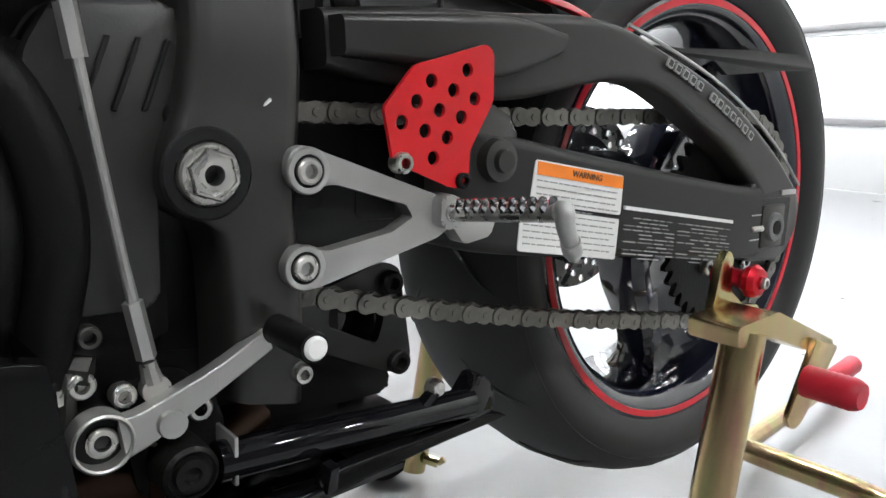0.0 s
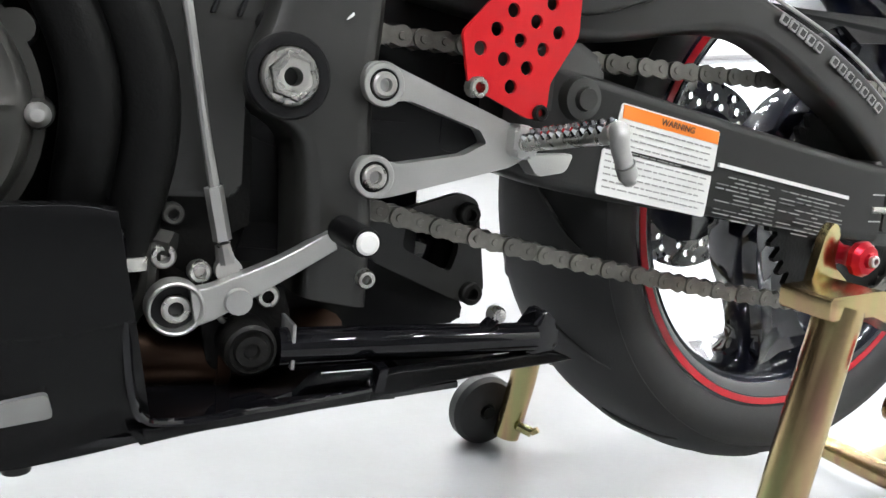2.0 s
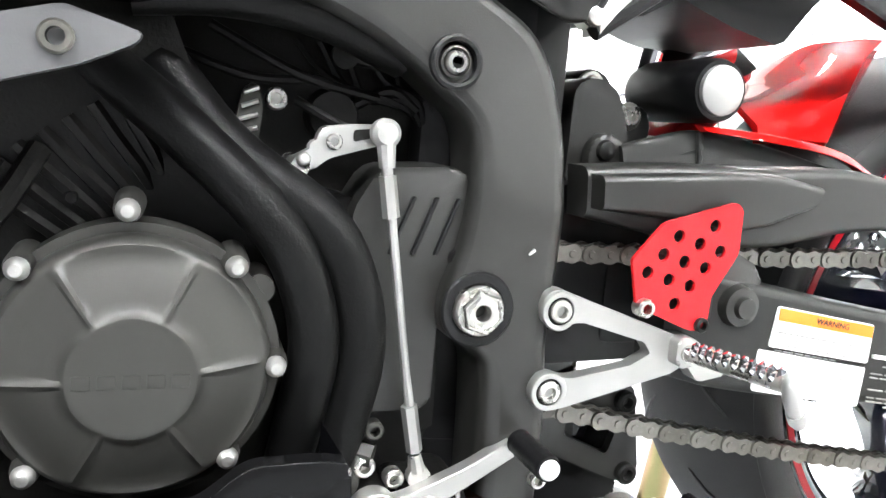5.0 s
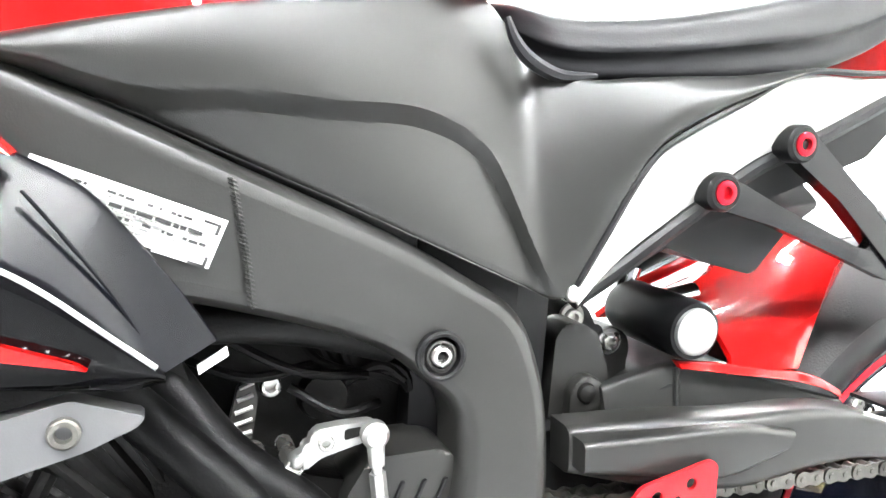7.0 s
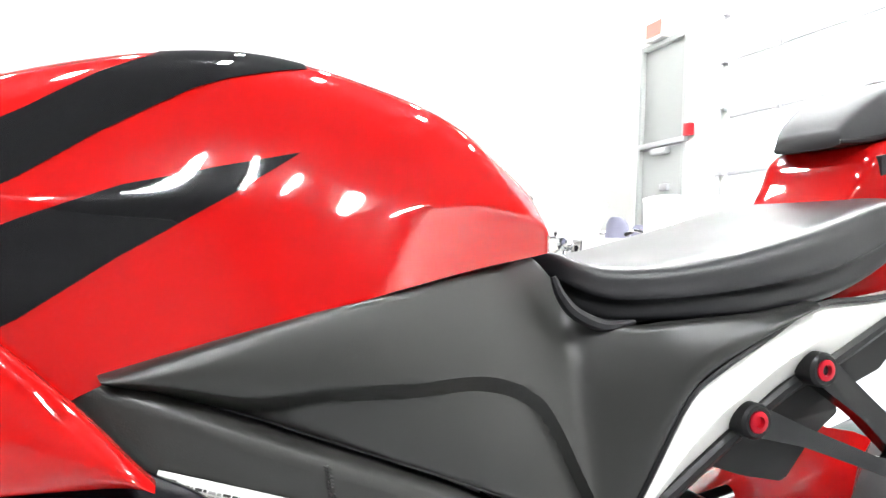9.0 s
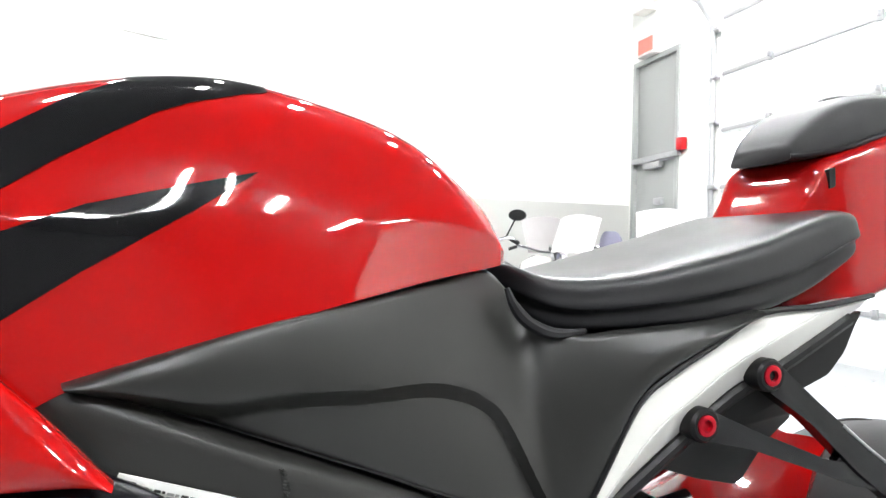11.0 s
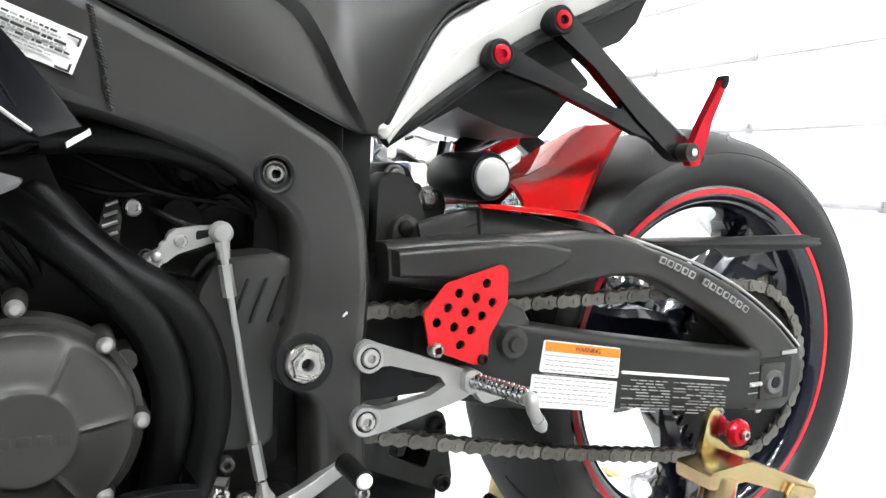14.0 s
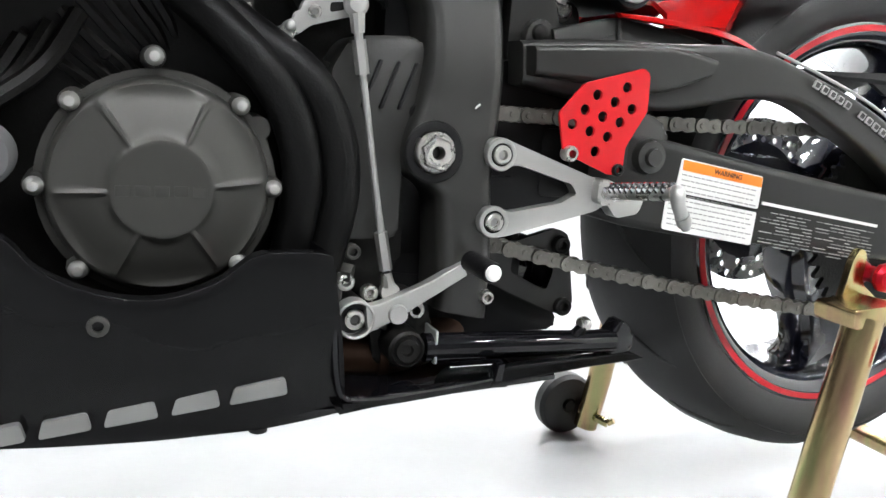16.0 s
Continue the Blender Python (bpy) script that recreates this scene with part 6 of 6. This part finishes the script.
pair("upper_fairing", slab([((-0.62, -0.150, 0.93), (-0.62, -0.170, 0.74)), ((-0.46, -0.168, 0.905), (-0.46, -0.184, 0.748)), ((-0.40, -0.174, 0.872), (-0.40, -0.186, 0.752)), ((-0.345, -0.178, 0.832), (-0.345, -0.187, 0.755)), ((-0.300, -0.181, 0.792), (-0.302, -0.187, 0.756)), ((-0.276, -0.183, 0.767), (-0.278, -0.187, 0.7555)), ((-0.264, -0.185, 0.7555), (-0.265, -0.187, 0.7535))], 0.010, 0.002, 5, 10, bow=0.008), RED, bike, "glossy red upper fairing")
# silver engine hanger under the fairing
hang = part("engine_hanger", prism(fillet([(-0.50, 0.61), (-0.273, 0.6245), (-0.242, 0.6335), (-0.206, 0.6235), (-0.210, 0.618), (-0.235, 0.606), (-0.274, 0.5935), (-0.50, 0.56)], 0.004), -0.170, -0.155, 0.004), SILVER, bike, "silver painted engine hanger")
bolt(-0.2445, -0.170, 0.6175, 0.0082, hang, CHAIN, 0.005)

# ---- paddock stand ----
st = thing("paddock_stand", (0.5, YC, 0.0), "gold zinc-plated paddock stand with red rubber supports", "motorcycle stand")
near = part("upright", tube([(0.4165, -0.204, 0.342), (0.386, -0.207, 0.20), (0.350, -0.211, 0.035)], 0.0178, 28), GOLD, st, "thick zinc-plated tube")
far = part("upright", tube([(0.486, 0.262, 0.346), (0.464, 0.282, 0.10), (0.452, 0.290, 0.018)], 0.0185, 24), GOLD, st)
for x0, y0, s in ((0.0, -0.166, 1), (0.055, 0.238, -1)):
    hook = part("hook_plate", prism(fillet([(0.420 + x0, 0.332), (0.431 + x0, 0.390), (0.439 + x0, 0.402), (0.449 + x0, 0.396), (0.447 + x0, 0.366), (0.470 + x0, 0.350), (0.498 + x0, 0.346), (0.500 + x0, 0.336)], 0.004), y0 - 0.004, y0 + 0.004, 0.0015), GOLD, st)
    ya, yb = sorted((y0 - s * 0.050, y0 - s * 0.004))
    part("cross_plate", prism(fillet([(0.388 + x0, 0.352), (0.448 + x0, 0.356), (0.552 + x0, 0.315), (0.549 + x0, 0.303), (0.53 + x0, 0.305), (0.44 + x0, 0.336), (0.390 + x0, 0.334)], 0.003), ya, yb, 0.0015), GOLD, hook)
    ya, yb = sorted((y0 - s * 0.056, y0 - s * 0.0505))
    part("drop_plate", prism(fillet([(0.506 + x0, 0.325), (0.548 + x0, 0.312), (0.498 + x0, 0.254), (0.484 + x0, 0.245), (0.468 + x0, 0.256)], [0.003, 0.003, 0.010, 0.012, 0.010]), ya, yb, 0.0015), GOLD, hook)
    rb = part("rubber_support", moved(lathe([(0.0003, -0.052), (0.0110, -0.052), (0.0128, -0.049)] + [(0.0137 + 0.0007 * (k % 2), -0.046 + 0.003 * k) for k in range(15)] + [(0.0003, -0.003)], 24), at(0.487 + x0, y0 - s * 0.055, 0.292) @ Matrix.Diagonal((1, s, 1, 1))), RUBBER_RED, hook, "red ribbed rubber support")
part("cross_bar", tube([(0.362, -0.210, 0.09), (0.62, -0.215, 0.07), (0.80, -0.205, 0.05), (0.852, -0.150, 0.042), (0.856, 0.0, 0.04), (0.852, 0.20, 0.042), (0.80, 0.275, 0.06), (0.66, 0.284, 0.14), (0.478, 0.270, 0.23)], 0.0165, 16, 5), GOLD, st)
part("handle", tube([(0.862, 0.032, 0.042), (0.905, 0.040, 0.042), (1.15, 0.077, 0.042), (1.33, 0.108, 0.041)], 0.0140, 16, 4), GOLD, st)
part("handle_grip", tube([(1.27, 0.098, 0.042), (1.275, 0.099, 0.042), (1.40, 0.120, 0.041), (1.404, 0.1207, 0.041)], [0.0165, 0.0185, 0.0185, 0.0165], 18), RUBBER_RED, st, "red rubber handle grip")
for x, y, xp in ((0.320, -0.245, 0.350), (0.426, 0.318, 0.460)):
    w = part("stand_wheel", moved(lathe([(0.012, -0.016), (0.030, -0.017), (0.044, -0.015), (0.0495, -0.008), (0.0495, 0.008), (0.044, 0.015), (0.030, 0.017), (0.012, 0.016)], 36, closed=True), at(x, y, 0.0495)), RUBBER, st, "small black stand wheel")
    part("wheel_axle", tube([(x, y - 0.02, 0.0495), (x, y + 0.02, 0.0495)], 0.009, 12), ENGINE, w)
    if y < 0:
        part("wheel_arm", tube([(x, y + (0.024 if y < 0 else -0.024), 0.0495), (xp, 0.97 * y, 0.05)], 0.010, 10), GOLD, st)
part("lock_pin", join(tube([(0.456, 0.268, 0.040), (0.468, 0.252, 0.036)], 0.007, 10), tube([(0.468, 0.252, 0.036), (0.474, 0.246, 0.042)], 0.0045, 8)), GOLD, st)


# ---- parked cruisers along the north wall ----
def ring_wheel(r, w):
    return lathe([(r - 0.06, -w * 0.4), (r - 0.02, -w * 0.5), (r, -w * 0.25), (r, w * 0.25), (r - 0.02, w * 0.5), (r - 0.06, w * 0.4)], 36, closed=True)


def cruiser(label, paint, shield):
    """A parked touring motorcycle, its front to -y, standing at the origin."""
    ob = thing("parked_motorcycle", (0, 0, 0), label, "motorcycle", "parked motorcycles")
    turn = Matrix.Rotation(radians(90), 4, "Z")
    P = lambda name, bm, m, par=ob, lab="": part(name, moved(bm, turn), m, par, lab)
    for x, r, w in ((-0.78, 0.33, 0.12), (0.82, 0.32, 0.16)):
        wh = P("wheel", moved(lathe([(0.02, -0.06), (0.05, -0.05), (0.05, 0.05), (0.02, 0.06)], 20, closed=True), at(x, 0, r)), CHROME)
        P("tyre", moved(ring_wheel(r, w), at(x, 0, r)), RUBBER, wh)
        P("rim", moved(lathe([(r - 0.085, -0.04), (r - 0.06, -0.045), (r - 0.06, 0.045), (r - 0.085, 0.04)], 36, closed=True), at(x, 0, r)), CHROME, wh)
        P("spokes", join(*[tube([(x + 0.045 * math.cos(a), s * 0.03, r + 0.045 * math.sin(a)), (x + (r - 0.07) * math.cos(a + 0.25 * s), 0, r + (r - 0.07) * math.sin(a + 0.25 * s))], 0.004, 5) for k in range(18) for s in (-1, 1) for a in (2 * math.pi * k / 18,)]), CHROME, wh)
        arc = [(x + (r + 0.03) * math.cos(radians(a)), 0, r + (r + 0.03) * math.sin(radians(a))) for a in range(15, 176, 10)]
        P("fender", loft([[(c[0], -w * 0.65, c[2] - 0.05), (c[0], -w * 0.55, c[2]), (c[0], 0, c[2] + 0.02), (c[0], w * 0.55, c[2]), (c[0], w * 0.65, c[2] - 0.05), (c[0], w * 0.5, c[2] - 0.015), (c[0], 0, c[2]), (c[0], -w * 0.5, c[2] - 0.015)] for c in arc]), paint)
    P("fork", join(*[tube([(-0.78, s * 0.11, 0.33), (-0.55, s * 0.11, 0.98)], 0.026, 10) for s in (-1, 1)]), CHROME)
    P("engine", join(box(-0.30, 0.30, -0.16, 0.16, 0.22, 0.50, 0.04), tube([(-0.05, 0, 0.45), (-0.18, 0, 0.74)], 0.085, 12), tube([(0.05, 0, 0.45), (0.18, 0, 0.74)], 0.085, 12)), CHROME)
    P("frame", join(tube([(-0.52, 0, 0.92), (-0.40, 0, 0.30), (0.35, 0, 0.25), (0.82, 0.12, 0.32)], 0.02, 8), tube([(-0.52, 0, 0.92), (0.05, 0, 0.74), (0.45, 0, 0.62)], 0.024, 8)), PLASTIC)
    P("tank", loft([[(x, w * math.cos(a), z + h * math.sin(a)) for a in [2 * math.pi * k / 16 for k in range(16)]] for x, w, z, h in ((-0.50, 0.03, 0.90, 0.03), (-0.42, 0.13, 0.90, 0.09), (-0.22, 0.165, 0.88, 0.11), (0.0, 0.12, 0.83, 0.09), (0.12, 0.03, 0.80, 0.03))]), paint)
    P("seat", loft([[(x, w * math.cos(a), z + h * math.sin(a)) for a in [2 * math.pi * k / 16 for k in range(16)]] for x, w, z, h in ((0.06, 0.06, 0.78, 0.04), (0.16, 0.14, 0.74, 0.06), (0.34, 0.17, 0.74, 0.06), (0.46, 0.14, 0.80, 0.07), (0.66, 0.12, 0.86, 0.06), (0.88, 0.10, 0.86, 0.04))]), LEATHER)
    P("headlight", moved(lathe([(0.002, -0.10), (0.07, -0.09), (0.085, -0.04), (0.07, 0.04), (0.02, 0.08)], 24), at(-0.72, 0, 0.95) @ Matrix.Rotation(radians(-90), 4, "Z")), CHROME)
    bars = P("handlebar", tube([(-0.30, -0.42, 1.06), (-0.42, -0.34, 1.10), (-0.55, -0.12, 1.04), (-0.55, 0.12, 1.04), (-0.42, 0.34, 1.10), (-0.30, 0.42, 1.06)], 0.016, 10, 4), CHROME)
    for s in (-1, 1):
        P("grip", tube([(-0.30, s * 0.42, 1.06), (-0.385, s * 0.365, 1.092)], 0.021, 10), PLASTIC, bars)
        if not shield:
            P("mirror", join(tube([(-0.43, s * 0.33, 1.11), (-0.46, s * 0.40, 1.25)], 0.007, 6), moved(lathe([(0.002, -0.015), (0.05, -0.012), (0.055, 0.008), (0.002, 0.02)], 18), at(-0.46, s * 0.42, 1.29) @ Matrix.Rotation(radians(-90), 4, "Z") @ Matrix.Diagonal((1.4, 1, 0.9, 1)))), PLASTIC, bars)
    if shield:
        # clear shield drawn opaque, with its glare as the colour
        P("windshield", loft([[(-0.62 + 0.20 * t + 0.12 * (y / 0.3) ** 2, y, 1.02 + 0.44 * t - 0.05 * t * (y / 0.3) ** 2) for y in [-0.27 + 0.09 * k for k in range(7)]] + [(-0.612 + 0.20 * t + 0.12 * (y / 0.3) ** 2, y, 1.02 + 0.44 * t - 0.05 * t * (y / 0.3) ** 2) for y in [0.27 - 0.09 * k for k in range(7)]] for t in (0, 0.25, 0.5, 0.75, 1.0)]), GLARE_WHITE, ob, "windshield, white for the glare on it")
    if shield:
        P("backrest", loft([[(0.95 + 0.06 * t + 0.05 * math.cos(a), (0.16 - 0.05 * t * t) * math.sin(a) * k, 0.90 + 0.34 * t) for a in [2 * math.pi * q / 14 for q in range(14)]] for t, k in ((0, 0.8), (0.12, 1.0), (0.5, 1.0), (0.8, 0.95), (0.93, 0.8), (1.0, 0.5))]), BACKREST, ob, "blue-grey backrest pad")
        P("top_case", box(0.98, 1.30, -0.24, 0.24, 0.78, 1.02, 0.06), paint)
    P("exhausts", join(*[tube([(-0.1, -0.2, 0.33 + 0.09 * s), (0.3, -0.22, 0.26 + 0.08 * s), (1.05, -0.24, 0.30 + 0.08 * s)], 0.042, 12) for s in (0, 1)]), CHROME)
    for s in (-1, 1):
        P("saddlebag", box(0.52, 0.98, s * 0.27 - 0.09, s * 0.27 + 0.09, 0.46, 0.76, 0.05), paint)
    P("side_stand", tube([(0.0, -0.15, 0.24), (-0.05, -0.34, 0.012)], 0.012, 8), CHROME)
    return ob


BACKREST = mat("blue_grey_vinyl", (0.16, 0.16, 0.22), 0.45, 0.0, 0.1, 9)
CREAM = mat("cream_paint", (0.62, 0.60, 0.55), 0.2, 0.0, 0.06, 5, coat=1.0)
BLUE = mat("dark_blue_paint", (0.03, 0.035, 0.06), 0.2, 0.0, 0.1, 5, coat=1.0)
one = cruiser("chrome and cream touring motorcycle with a windshield, white for the glare on it", CREAM, True)
two = cruiser("dark chrome-trimmed cruiser with bare handlebars", BLUE, False)
one.matrix_basis = pose(3.95, 7.55, 0, 0, 0, 125)
two.matrix_basis = pose(2.55, 5.9, 0, 0, 0, -30)
copy_thing(one, pose(4.75, 7.4, 0, 0, 0, -62))
copy_thing(one, pose(5.15, 6.7, 0, 0, 0, 115))
copy_thing(one, pose(4.70, 6.1, 0, 0, 0, -28))
